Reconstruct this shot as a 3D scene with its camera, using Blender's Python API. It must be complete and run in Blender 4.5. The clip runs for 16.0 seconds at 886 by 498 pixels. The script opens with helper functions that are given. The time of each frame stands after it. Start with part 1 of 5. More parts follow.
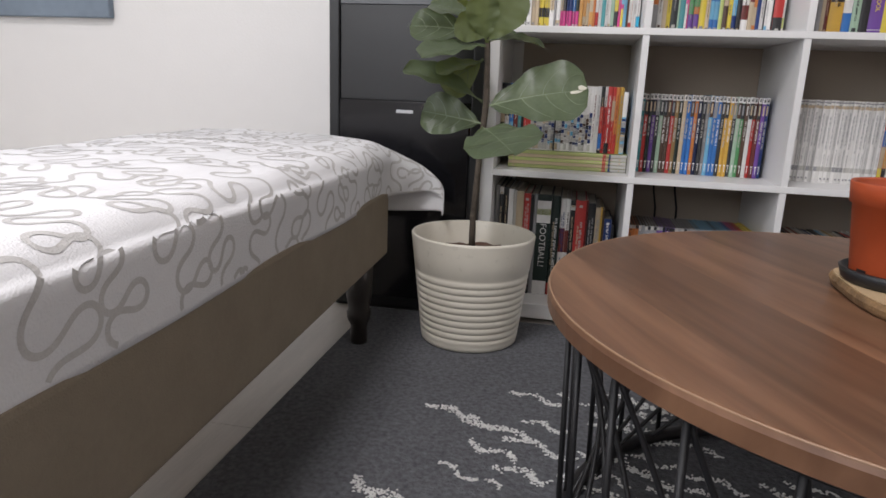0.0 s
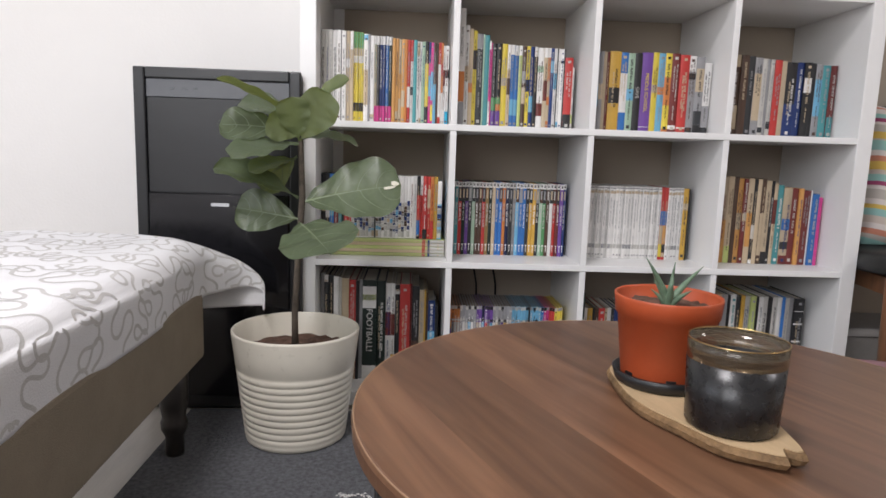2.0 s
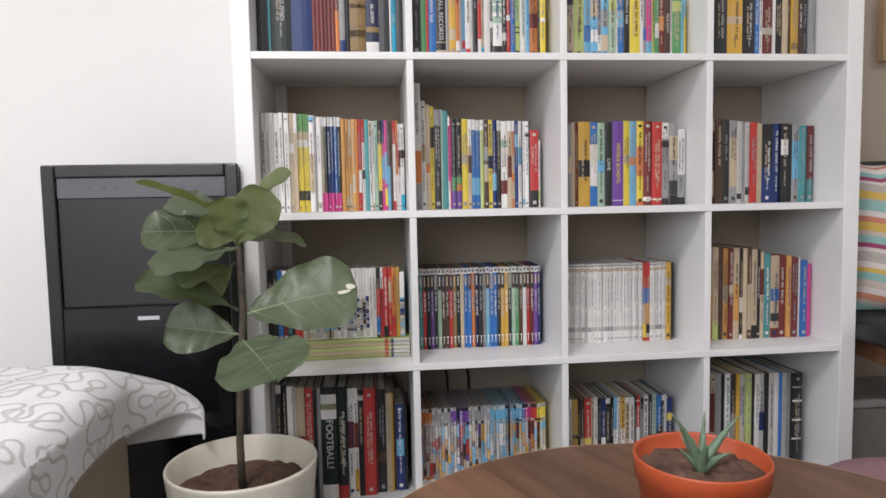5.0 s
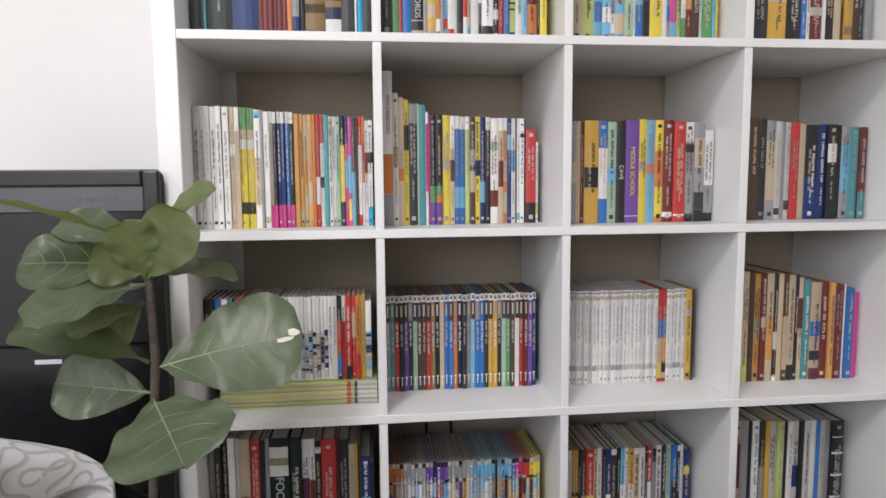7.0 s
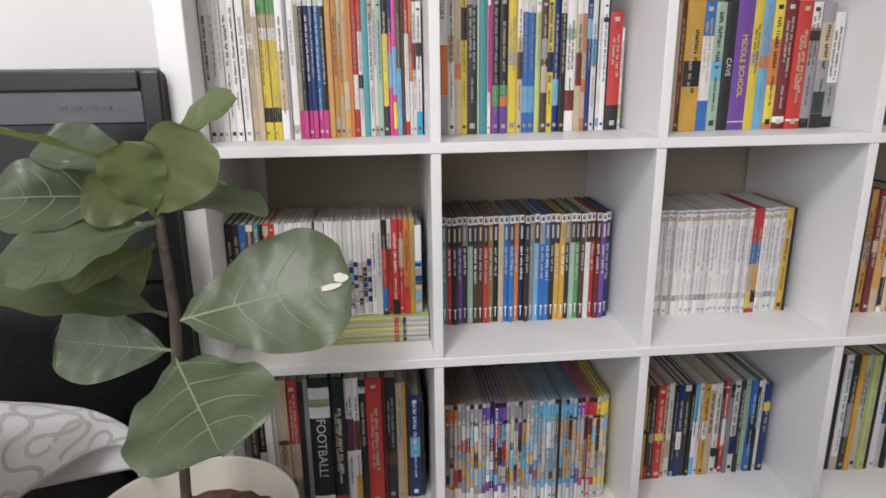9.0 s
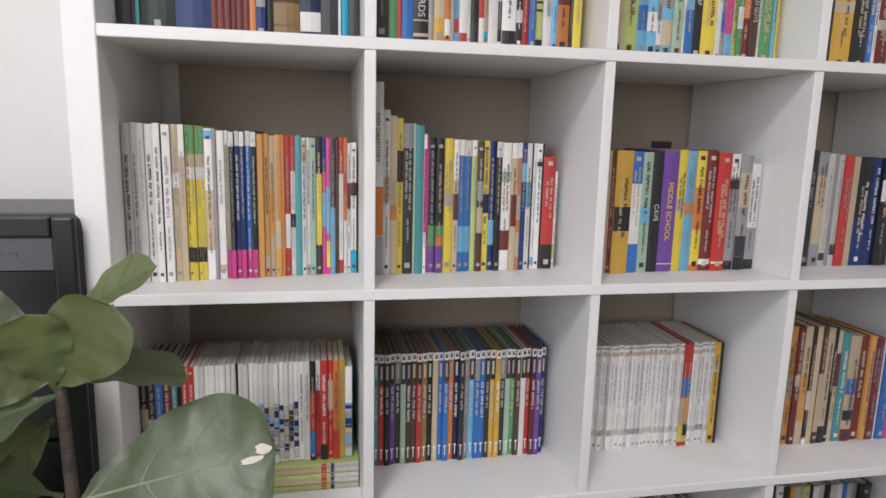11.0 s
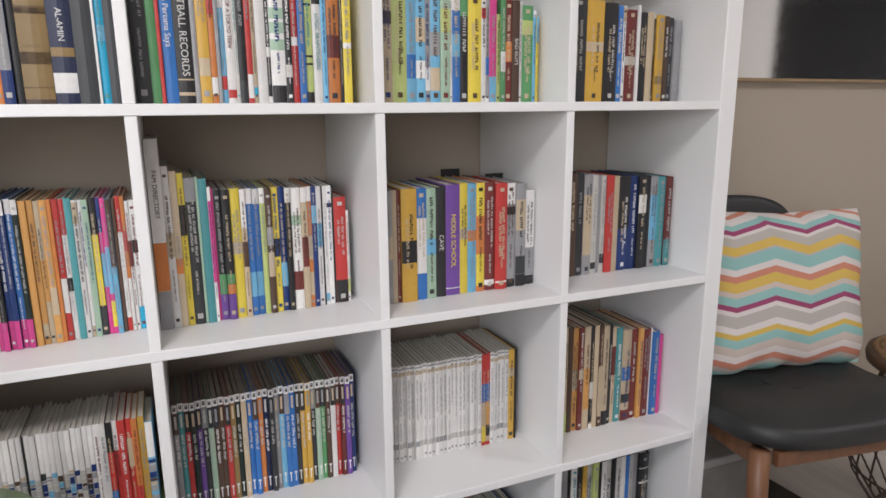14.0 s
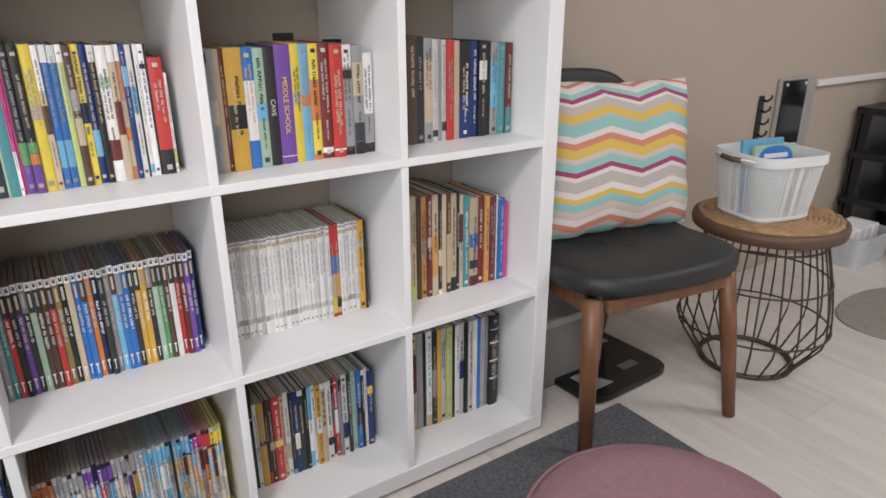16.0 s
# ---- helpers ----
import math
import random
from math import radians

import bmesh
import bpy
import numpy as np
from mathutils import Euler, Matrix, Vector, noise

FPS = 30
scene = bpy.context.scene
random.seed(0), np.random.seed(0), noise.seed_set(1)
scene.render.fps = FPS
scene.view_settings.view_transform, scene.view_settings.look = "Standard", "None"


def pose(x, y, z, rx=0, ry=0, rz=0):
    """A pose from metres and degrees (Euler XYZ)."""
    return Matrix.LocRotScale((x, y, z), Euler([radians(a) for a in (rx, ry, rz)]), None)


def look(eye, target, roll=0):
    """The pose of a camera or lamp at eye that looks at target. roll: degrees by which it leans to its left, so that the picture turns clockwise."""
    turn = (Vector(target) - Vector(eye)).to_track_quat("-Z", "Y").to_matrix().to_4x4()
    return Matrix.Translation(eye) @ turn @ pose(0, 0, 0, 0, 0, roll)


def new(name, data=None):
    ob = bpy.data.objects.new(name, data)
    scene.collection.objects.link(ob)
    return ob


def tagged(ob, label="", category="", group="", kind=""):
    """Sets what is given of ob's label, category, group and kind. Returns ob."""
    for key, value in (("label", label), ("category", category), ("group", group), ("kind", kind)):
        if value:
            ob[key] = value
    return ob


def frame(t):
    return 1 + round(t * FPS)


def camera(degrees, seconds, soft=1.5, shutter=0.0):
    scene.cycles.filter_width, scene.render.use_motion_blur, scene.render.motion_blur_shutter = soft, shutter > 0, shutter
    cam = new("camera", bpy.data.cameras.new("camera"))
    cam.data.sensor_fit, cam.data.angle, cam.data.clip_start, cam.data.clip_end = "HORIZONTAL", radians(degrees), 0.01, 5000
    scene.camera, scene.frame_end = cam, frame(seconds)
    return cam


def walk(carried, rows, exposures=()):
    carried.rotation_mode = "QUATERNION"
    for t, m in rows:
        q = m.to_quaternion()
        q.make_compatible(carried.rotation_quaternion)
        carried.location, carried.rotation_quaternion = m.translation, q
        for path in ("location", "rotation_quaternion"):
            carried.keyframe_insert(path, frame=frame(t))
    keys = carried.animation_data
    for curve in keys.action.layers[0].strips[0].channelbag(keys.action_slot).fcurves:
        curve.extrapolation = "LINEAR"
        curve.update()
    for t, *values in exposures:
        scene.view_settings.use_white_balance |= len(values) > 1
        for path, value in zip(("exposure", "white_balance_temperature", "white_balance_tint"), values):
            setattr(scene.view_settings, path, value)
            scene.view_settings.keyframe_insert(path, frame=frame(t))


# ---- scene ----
cam = camera(68.4, 16.0, soft=1.6)
PATH = [
    (0, (0.237, -1.664, 0.584), (-0.129, 0.244, 0.108), 2.3),
    (0.5, (0.266, -1.649, 0.589), (0.076, 0.276, 0.084), 2.8),
    (1, (0.276, -1.659, 0.623), (0.202, 0.291, 0.186), 2.2),
    (1.5, (0.285, -1.674, 0.654), (0.285, 0.294, 0.3), 1.7),
    (2, (0.289, -1.659, 0.672), (0.381, 0.318, 0.378), 1.9),
    (2.5, (0.295, -1.628, 0.699), (0.414, 0.348, 0.41), 0.6),
    (3, (0.291, -1.596, 0.746), (0.516, 0.372, 0.466), 0.9),
    (3.5, (0.287, -1.573, 0.744), (0.569, 0.395, 0.528), 1.1),
    (4, (0.304, -1.552, 0.773), (0.497, 0.423, 0.53), -0.0),
    (4.5, (0.306, -1.519, 0.779), (0.472, 0.463, 0.562), -0.6),
    (5, (0.292, -1.469, 0.764), (0.504, 0.514, 0.615), -1.1),
    (7.5, (0.378, -1.122, 0.853), (0.589, 0.849, 0.594), -0.3),
    (8, (0.352, -1.058, 0.869), (0.526, 0.876, 0.393), -0.9),
    (10.3, (0.283, -0.913, 0.846), (0.525, 0.988, 0.276), 0.9),
    (10.5, (0.291, -0.909, 0.874), (0.584, 1.006, 0.38), 0.7),
    (11, (0.307, -0.918, 0.966), (0.691, 1.014, 0.619), 1.4),
    (11.5, (0.313, -0.959, 1.066), (0.682, 0.989, 0.803), -0.7),
    (12, (0.316, -0.996, 1.142), (0.782, 0.945, 1.015), 1.0),
    (12.3, (0.334, -1.007, 1.138), (0.788, 0.939, 1.072), 1.1),
    (12.5, (0.34, -0.996, 1.144), (0.836, 0.938, 1.016), 0.6),
    (12.7, (0.351, -0.981, 1.124), (0.888, 0.937, 0.941), 0.2),
    (13, (0.376, -0.994, 1.116), (0.939, 0.915, 0.912), 0.1),
    (13.5, (0.398, -0.992, 1.098), (1.038, 0.883, 0.824), -0.8),
    (14, (0.416, -0.983, 1.087), (1.185, 0.813, 0.659), -0.4),
    (14.5, (0.448, -0.99, 1.083), (1.365, 0.719, 0.595), -0.3),
    (15, (0.47, -1.002, 1.075), (1.473, 0.651, 0.565), 0.1),
    (15.5, (0.482, -1.03, 1.04), (1.515, 0.574, 0.439), -0.3),
    (16, (0.479, -1.037, 1.006), (1.517, 0.526, 0.313), -0.2),
]
EXPOSURES = [(0.0, -0.45), (1.0, -0.28), (1.5, -0.22), (2.5, -0.19), (3.5, -0.22), (5.0, -0.22), (8.0, -0.17), (10.5, -0.21), (11.0, -0.36), (11.5, -0.40), (12.0, -0.28), (12.5, -0.34), (13.5, -0.18), (14.0, -0.26), (14.5, -0.27), (15.0, -0.19), (15.5, -0.13), (16.0, 0.0)]
walk(cam, [(t, look(eye, target, roll)) for t, eye, target, roll in PATH], EXPOSURES)

# ---- world, light ----
world = bpy.data.worlds.new("sky")
scene.world = world
world.use_nodes = True
wn = world.node_tree.nodes
sky = wn.new("ShaderNodeTexSky")
sky.sky_type, sky.sun_disc = "NISHITA", False
sky.sun_elevation, sky.sun_rotation = radians(40), radians(200)
wn["Background"].inputs["Strength"].default_value = 0.12
world.node_tree.links.new(sky.outputs[0], wn["Background"].inputs["Color"])


def area(name, m, w, h, power, colour):
    d = bpy.data.lights.new(name, "AREA")
    d.shape, d.size, d.size_y, d.energy, d.color = "RECTANGLE", w, h, power, colour
    ob = new(name, d)
    ob.matrix_world = m
    return ob


# ceiling lamp over the bed side, and added fill in two made-up windows
area("ceiling_lamp_light", look((-0.40, -1.70, 2.46), (-0.40, -1.70, 0)), 0.6, 0.6, 48, (0.985, 0.945, 0.975))
# extra fill overhead, no known fitting, to brighten the right-hand floor
area("right_fill_light", look((3.0, -1.5, 2.46), (3.0, -1.5, 0)), 0.5, 0.5, 24, (0.985, 0.945, 0.975))
area("west_fill_light", look((-2.27, -1.75, 1.55), (0.6, -0.9, 0.7)), 1.7, 1.25, 13, (0.97, 0.965, 1.0))
area("south_fill_light", look((-0.9, -3.27, 1.6), (0.8, -0.6, 0.6)), 1.5, 1.2, 34, (0.97, 0.965, 1.0))

# ---- materials ----


def mat(name, colour, rough=0.5, metal=0.0, var=0.12, scale=8.0, bump=0.0, bscale=60.0, spec=0.5, stretch=(1, 1, 1), coat=0.0, random_obj=0.0, fine=0.0):
    """A surface with colour variation at two scales and fine relief."""
    m = bpy.data.materials.new(name)
    m.use_nodes = True
    nt = m.node_tree
    N, L = nt.nodes, nt.links
    b = N["Principled BSDF"]
    b.inputs["Roughness"].default_value, b.inputs["Metallic"].default_value = rough, metal
    b.inputs["Specular IOR Level"].default_value = spec
    b.inputs["Coat Weight"].default_value = coat
    tc, mp = N.new("ShaderNodeTexCoord"), N.new("ShaderNodeMapping")
    mp.inputs["Scale"].default_value = stretch
    L.new(tc.outputs["Object"], mp.inputs["Vector"])
    n1, n2 = N.new("ShaderNodeTexNoise"), N.new("ShaderNodeTexNoise")
    for n, s in ((n1, scale), (n2, scale * 9)):
        n.inputs["Scale"].default_value, n.inputs["Detail"].default_value = s, 4
        L.new(mp.outputs[0], n.inputs["Vector"])
    add = N.new("ShaderNodeMath")
    add.operation = "MULTIPLY_ADD"
    L.new(n2.outputs["Fac"], add.inputs[0])
    add.inputs[1].default_value = 0.5
    L.new(n1.outputs["Fac"], add.inputs[2])
    ramp = N.new("ShaderNodeMapRange")
    L.new(add.outputs[0], ramp.inputs["Value"])
    ramp.inputs["From Min"].default_value, ramp.inputs["From Max"].default_value = 0.45, 1.05
    ramp.inputs["To Min"].default_value, ramp.inputs["To Max"].default_value = 1 - var, 1 + var
    src = ramp.outputs[0]
    if random_obj:
        oi, mr, mu = N.new("ShaderNodeObjectInfo"), N.new("ShaderNodeMapRange"), N.new("ShaderNodeMath")
        L.new(oi.outputs["Random"], mr.inputs["Value"])
        mr.inputs["To Min"].default_value, mr.inputs["To Max"].default_value = 1 - random_obj, 1 + random_obj
        mu.operation = "MULTIPLY"
        L.new(src, mu.inputs[0]), L.new(mr.outputs[0], mu.inputs[1])
        src = mu.outputs[0]
    mul = N.new("ShaderNodeVectorMath")
    mul.operation = "SCALE"
    mul.inputs[0].default_value = colour
    L.new(src, mul.inputs["Scale"])
    L.new(mul.outputs[0], b.inputs["Base Color"])
    rr = N.new("ShaderNodeMapRange")
    L.new(n2.outputs["Fac"], rr.inputs["Value"])
    rr.inputs["To Min"].default_value, rr.inputs["To Max"].default_value = max(rough - 0.08, 0.02), min(rough + 0.08, 1)
    L.new(rr.outputs[0], b.inputs["Roughness"])
    if bump:
        n3, bp = N.new("ShaderNodeTexNoise"), N.new("ShaderNodeBump")
        n3.inputs["Scale"].default_value, n3.inputs["Detail"].default_value = bscale, 3
        L.new(mp.outputs[0], n3.inputs["Vector"])
        L.new(n3.outputs["Fac"], bp.inputs["Height"])
        bp.inputs["Strength"].default_value, bp.inputs["Distance"].default_value = bump, 0.004
        L.new(bp.outputs[0], b.inputs["Normal"])
    return m


M_WALL = mat("wall_paint", (0.80, 0.79, 0.775), 0.8, var=0.02, scale=1.5, bump=0.12, bscale=140)
M_GREIGE = mat("greige_paint", (0.425, 0.362, 0.292), 0.8, var=0.025, scale=1.5, bump=0.12, bscale=140)
M_CEIL = mat("ceiling_paint", (0.8, 0.8, 0.79), 0.9, var=0.02)
M_FOIL = mat("white_foil", (0.845, 0.845, 0.84), 0.38, var=0.02, scale=3, bump=0.05, bscale=300)
M_FLOOR = mat("pale_laminate", (0.63, 0.59, 0.545), 0.42, var=0.12, scale=3, stretch=(9, 1, 1), bump=0.08, bscale=40, random_obj=0.07)
M_RUG = mat("rug_pile", (0.125, 0.128, 0.138), 0.97, var=0.42, scale=110, bump=1.0, bscale=190, spec=0.1)
M_TUFT = mat("white_yarn", (0.78, 0.78, 0.76), 0.95, var=0.15, scale=60, bump=0.8, bscale=300, spec=0.1)
M_BASE = mat("beige_upholstery", (0.27, 0.225, 0.17), 0.9, var=0.10, scale=14, bump=0.35, bscale=500, spec=0.2)
M_CLOTH = mat("white_cotton", (0.80, 0.80, 0.81), 0.9, var=0.03, scale=10, bump=0.3, bscale=400, spec=0.2)
M_PRINT = mat("grey_print", (0.575, 0.565, 0.55), 0.9, var=0.10, scale=30, bump=0.3, bscale=400, spec=0.2)
M_DARKWOOD = mat("dark_stained_wood", (0.018, 0.014, 0.012), 0.4, var=0.3, scale=12, stretch=(6, 6, 1))
M_POT = mat("cream_ceramic", (0.74, 0.70, 0.60), 0.3, var=0.03, scale=6, bump=0.04, bscale=90)
M_SOIL = mat("brown_soil", (0.10, 0.055, 0.038), 0.95, var=0.5, scale=40, bump=1.0, bscale=120)
M_STEM = mat("bark", (0.085, 0.068, 0.052), 0.9, var=0.5, scale=40, bump=0.8, bscale=200)
M_LEAF = mat("leaf_green", (0.098, 0.128, 0.078), 0.37, var=0.28, scale=14, bump=0.25, bscale=60, random_obj=0.15)
M_LEAF_UNDER = mat("young_leaf_green", (0.128, 0.162, 0.068), 0.45, var=0.18, scale=14, bump=0.2, bscale=60, random_obj=0.12)
M_VEIN_FAINT = mat("faint_leaf_vein", (0.115, 0.152, 0.078), 0.5, var=0.1, scale=40)
M_VEIN = mat("leaf_vein", (0.235, 0.290, 0.165), 0.5, var=0.1, scale=40)
M_SPOT = mat("leaf_scar", (0.66, 0.64, 0.52), 0.7, var=0.1, scale=60)
M_BLACKGLOSS = mat("black_gloss_plastic", (0.008, 0.008, 0.010), 0.12, var=0.1, scale=6)
M_BLACKPL = mat("black_plastic", (0.012, 0.0125, 0.014), 0.35, var=0.15, scale=20)
M_GREYPL = mat("grey_plastic", (0.09, 0.095, 0.105), 0.35, var=0.1, scale=20)
M_BUTTON = mat("dim_button", (0.075, 0.08, 0.088), 0.3, var=0.1)
M_SILVER = mat("silver_print", (0.55, 0.56, 0.58), 0.35, var=0.05)
M_WIRE = mat("black_wire", (0.014, 0.014, 0.016), 0.45, var=0.2, scale=60)
M_BROWNWIRE = mat("brown_wire", (0.062, 0.040, 0.026), 0.5, var=0.3, scale=60)
M_TERRA = mat("orange_plastic", (0.42, 0.075, 0.024), 0.42, var=0.08, scale=20)
M_BLACKGLASS = mat("smoked_glass", (0.34, 0.28, 0.20), 0.05, var=0.1, scale=6)
M_BLACKGLASS.node_tree.nodes["Principled BSDF"].inputs["Transmission Weight"].default_value = 0.9
M_JAR = mat("black_jar_glass", (0.012, 0.012, 0.013), 0.28, var=0.2, scale=12)
M_WAX = mat("dark_wax", (0.022, 0.019, 0.017), 0.5, var=0.2, scale=20)
M_GOLD = mat("brass_rim", (0.55, 0.40, 0.18), 0.25, metal=1.0, var=0.1, scale=20)
M_SLICE = mat("pale_wood_slice", (0.50, 0.36, 0.21), 0.6, var=0.16, scale=18, stretch=(1, 5, 1), bump=0.1)
M_BARK = mat("slice_bark", (0.20, 0.12, 0.055), 0.8, var=0.5, scale=35, bump=0.8, bscale=120)
M_ALOE = mat("aloe_green", (0.13, 0.20, 0.13), 0.45, var=0.2, scale=50, bump=0.2, bscale=300)
M_SEAT = mat("charcoal_leatherette", (0.022, 0.023, 0.023), 0.5, var=0.15, scale=12, bump=0.15, bscale=350)
M_TEAK = mat("teak_legs", (0.175, 0.078, 0.036), 0.42, var=0.25, scale=10, stretch=(6, 6, 1), bump=0.08)
M_WICKER = mat("woven_seagrass", (0.36, 0.22, 0.11), 0.8, var=0.35, scale=40, bump=0.8, bscale=150)
M_BROWNRIM = mat("brown_wood_rim", (0.11, 0.062, 0.036), 0.5, var=0.25, scale=12)
M_WHITEPL = mat("white_coated_metal", (0.74, 0.76, 0.76), 0.4, var=0.03)
M_MAUVE = mat("mauve_fabric", (0.30, 0.175, 0.20), 0.92, var=0.10, scale=60, bump=0.5, bscale=260, spec=0.2)
M_PAGES = mat("book_pages", (0.62, 0.58, 0.50), 0.9, var=0.12, scale=20, stretch=(1, 1, 1), random_obj=0.12)
# recycled paper, darkened further to hold the shade on low page tops
M_PAGES_SHADED = mat("shaded_recycled_pages", (0.30, 0.26, 0.21), 0.9, var=0.15, scale=20, random_obj=0.15)
M_PICT = mat("blue_grey_canvas", (0.20, 0.25, 0.31), 0.7, var=0.15, scale=4)
M_PAPER = mat("white_paper", (0.75, 0.75, 0.74), 0.7, var=0.05)
M_TRUNK = mat("cable_duct", (0.70, 0.68, 0.66), 0.5, var=0.03)
M_GREYRUG = mat("taupe_mat", (0.28, 0.25, 0.22), 0.95, var=0.15, scale=40, bump=0.6, bscale=200)

# table top: walnut boards side by side
M_WALNUT = bpy.data.materials.new("walnut_veneer")
M_WALNUT.use_nodes = True


def walnut(m):
    N, L = m.node_tree.nodes, m.node_tree.links
    b = N["Principled BSDF"]
    tc, mp, sep = N.new("ShaderNodeTexCoord"), N.new("ShaderNodeMapping"), N.new("ShaderNodeSeparateXYZ")
    mp.inputs["Rotation"].default_value = (0, 0, radians(-22))
    L.new(tc.outputs["Object"], mp.inputs["Vector"])
    L.new(mp.outputs[0], sep.inputs[0])
    fl = N.new("ShaderNodeMath")
    fl.operation = "MULTIPLY_ADD"
    L.new(sep.outputs["X"], fl.inputs[0])
    fl.inputs[1].default_value, fl.inputs[2].default_value = 7.6, 20.35
    fl2 = N.new("ShaderNodeMath")
    fl2.operation = "FLOOR"
    L.new(fl.outputs[0], fl2.inputs[0])
    wn_ = N.new("ShaderNodeTexWhiteNoise")
    wn_.noise_dimensions = "1D"
    L.new(fl2.outputs[0], wn_.inputs["W"])
    off = N.new("ShaderNodeVectorMath")
    off.operation = "MULTIPLY_ADD"
    off.inputs[1].default_value = (19, 1.5, 4)
    L.new(mp.outputs[0], off.inputs[0])
    L.new(wn_.outputs["Color"], off.inputs[2])
    n1 = N.new("ShaderNodeTexNoise")
    n1.inputs["Scale"].default_value, n1.inputs["Detail"].default_value, n1.inputs["Distortion"].default_value = 1.5, 9, 1.1
    L.new(off.outputs[0], n1.inputs["Vector"])
    r = N.new("ShaderNodeValToRGB")
    r.color_ramp.elements[0].position, r.color_ramp.elements[0].color = 0.30, (0.098, 0.047, 0.026, 1)
    r.color_ramp.elements[1].position, r.color_ramp.elements[1].color = 0.72, (0.205, 0.107, 0.060, 1)
    L.new(n1.outputs["Fac"], r.inputs[0])
    mr = N.new("ShaderNodeMapRange")
    L.new(wn_.outputs["Value"], mr.inputs["Value"])
    mr.inputs["To Min"].default_value, mr.inputs["To Max"].default_value = 0.80, 1.22
    sc = N.new("ShaderNodeVectorMath")
    sc.operation = "SCALE"
    L.new(r.outputs[0], sc.inputs[0]), L.new(mr.outputs[0], sc.inputs["Scale"])
    L.new(sc.outputs[0], b.inputs["Base Color"])
    b.inputs["Roughness"].default_value = 0.36
    bp = N.new("ShaderNodeBump")
    bp.inputs["Strength"].default_value, bp.inputs["Distance"].default_value = 0.06, 0.002
    L.new(n1.outputs["Fac"], bp.inputs["Height"])
    L.new(bp.outputs[0], b.inputs["Normal"])


walnut(M_WALNUT)


def thin_leaf(m, colour, amount):
    """Light that passes through a leaf."""
    N, L = m.node_tree.nodes, m.node_tree.links
    tr, mx = N.new("ShaderNodeBsdfTranslucent"), N.new("ShaderNodeMixShader")
    tr.inputs["Color"].default_value = (*colour, 1)
    mx.inputs[0].default_value = amount
    L.new(N["Principled BSDF"].outputs[0], mx.inputs[1]), L.new(tr.outputs[0], mx.inputs[2])
    L.new(mx.outputs[0], N["Material Output"].inputs["Surface"])


thin_leaf(M_LEAF, (0.22, 0.28, 0.05), 0.28)
thin_leaf(M_LEAF_UNDER, (0.26, 0.29, 0.05), 0.30)

# ---- mesh helpers ----


def part(name, bm, material, parent=None, label="", smooth=False):
    me = bpy.data.meshes.new(name)
    bm.to_mesh(me)
    bm.free()
    for m in material if isinstance(material, (list, tuple)) else (material,):
        me.materials.append(m)
    if smooth:
        for p in me.polygons:
            p.use_smooth = True
    ob = new(name, me)
    if parent is not None:
        ob.parent = parent
    return tagged(ob, label) if label else ob


def thing(name, at, label, category, group="", rz=0.0):
    ob = new(name)
    ob.empty_display_size = 0.05
    ob.matrix_world = pose(at[0], at[1], at[2], 0, 0, rz)
    return tagged(ob, label, category, group)


def box_into(bm, lo, hi, bevel=0.0, seg=1, mat_i=0, m=None):
    lo, hi = Vector(lo), Vector(hi)
    c, s = (lo + hi) / 2, hi - lo
    mm = Matrix.Translation(c) @ Matrix.Diagonal((*s, 1))
    if m is not None:
        mm = m @ mm
    vs = bmesh.ops.create_cube(bm, size=1, matrix=mm)["verts"]
    if bevel:
        es = {e for v in vs for e in v.link_edges}
        bmesh.ops.bevel(bm, geom=list(es), offset=bevel, segments=seg, affect="EDGES", profile=0.5, clamp_overlap=True)
    return vs


def box(lo, hi, bevel=0.0, seg=1):
    bm = bmesh.new()
    box_into(bm, lo, hi, bevel, seg)
    return bm


def lathe(profile, n=48, bm=None, at=(0, 0, 0)):
    """A solid of revolution from (r, z) pairs, from the axis or an open rim."""
    bm = bm or bmesh.new()
    rings = []
    for r, z in profile:
        if r < 1e-6:
            rings.append([bm.verts.new((at[0], at[1], at[2] + z))])
        else:
            rings.append([bm.verts.new((at[0] + r * math.cos(2 * math.pi * k / n), at[1] + r * math.sin(2 * math.pi * k / n), at[2] + z)) for k in range(n)])
    for a, b in zip(rings, rings[1:]):
        for k in range(n):
            q = [a[k % len(a)], a[(k + 1) % len(a)], b[(k + 1) % len(b)], b[k % len(b)]]
            q = [v for i, v in enumerate(q) if v not in q[:i]]
            if len(q) > 2:
                bm.faces.new(q)
    bmesh.ops.recalc_face_normals(bm, faces=bm.faces)
    return bm


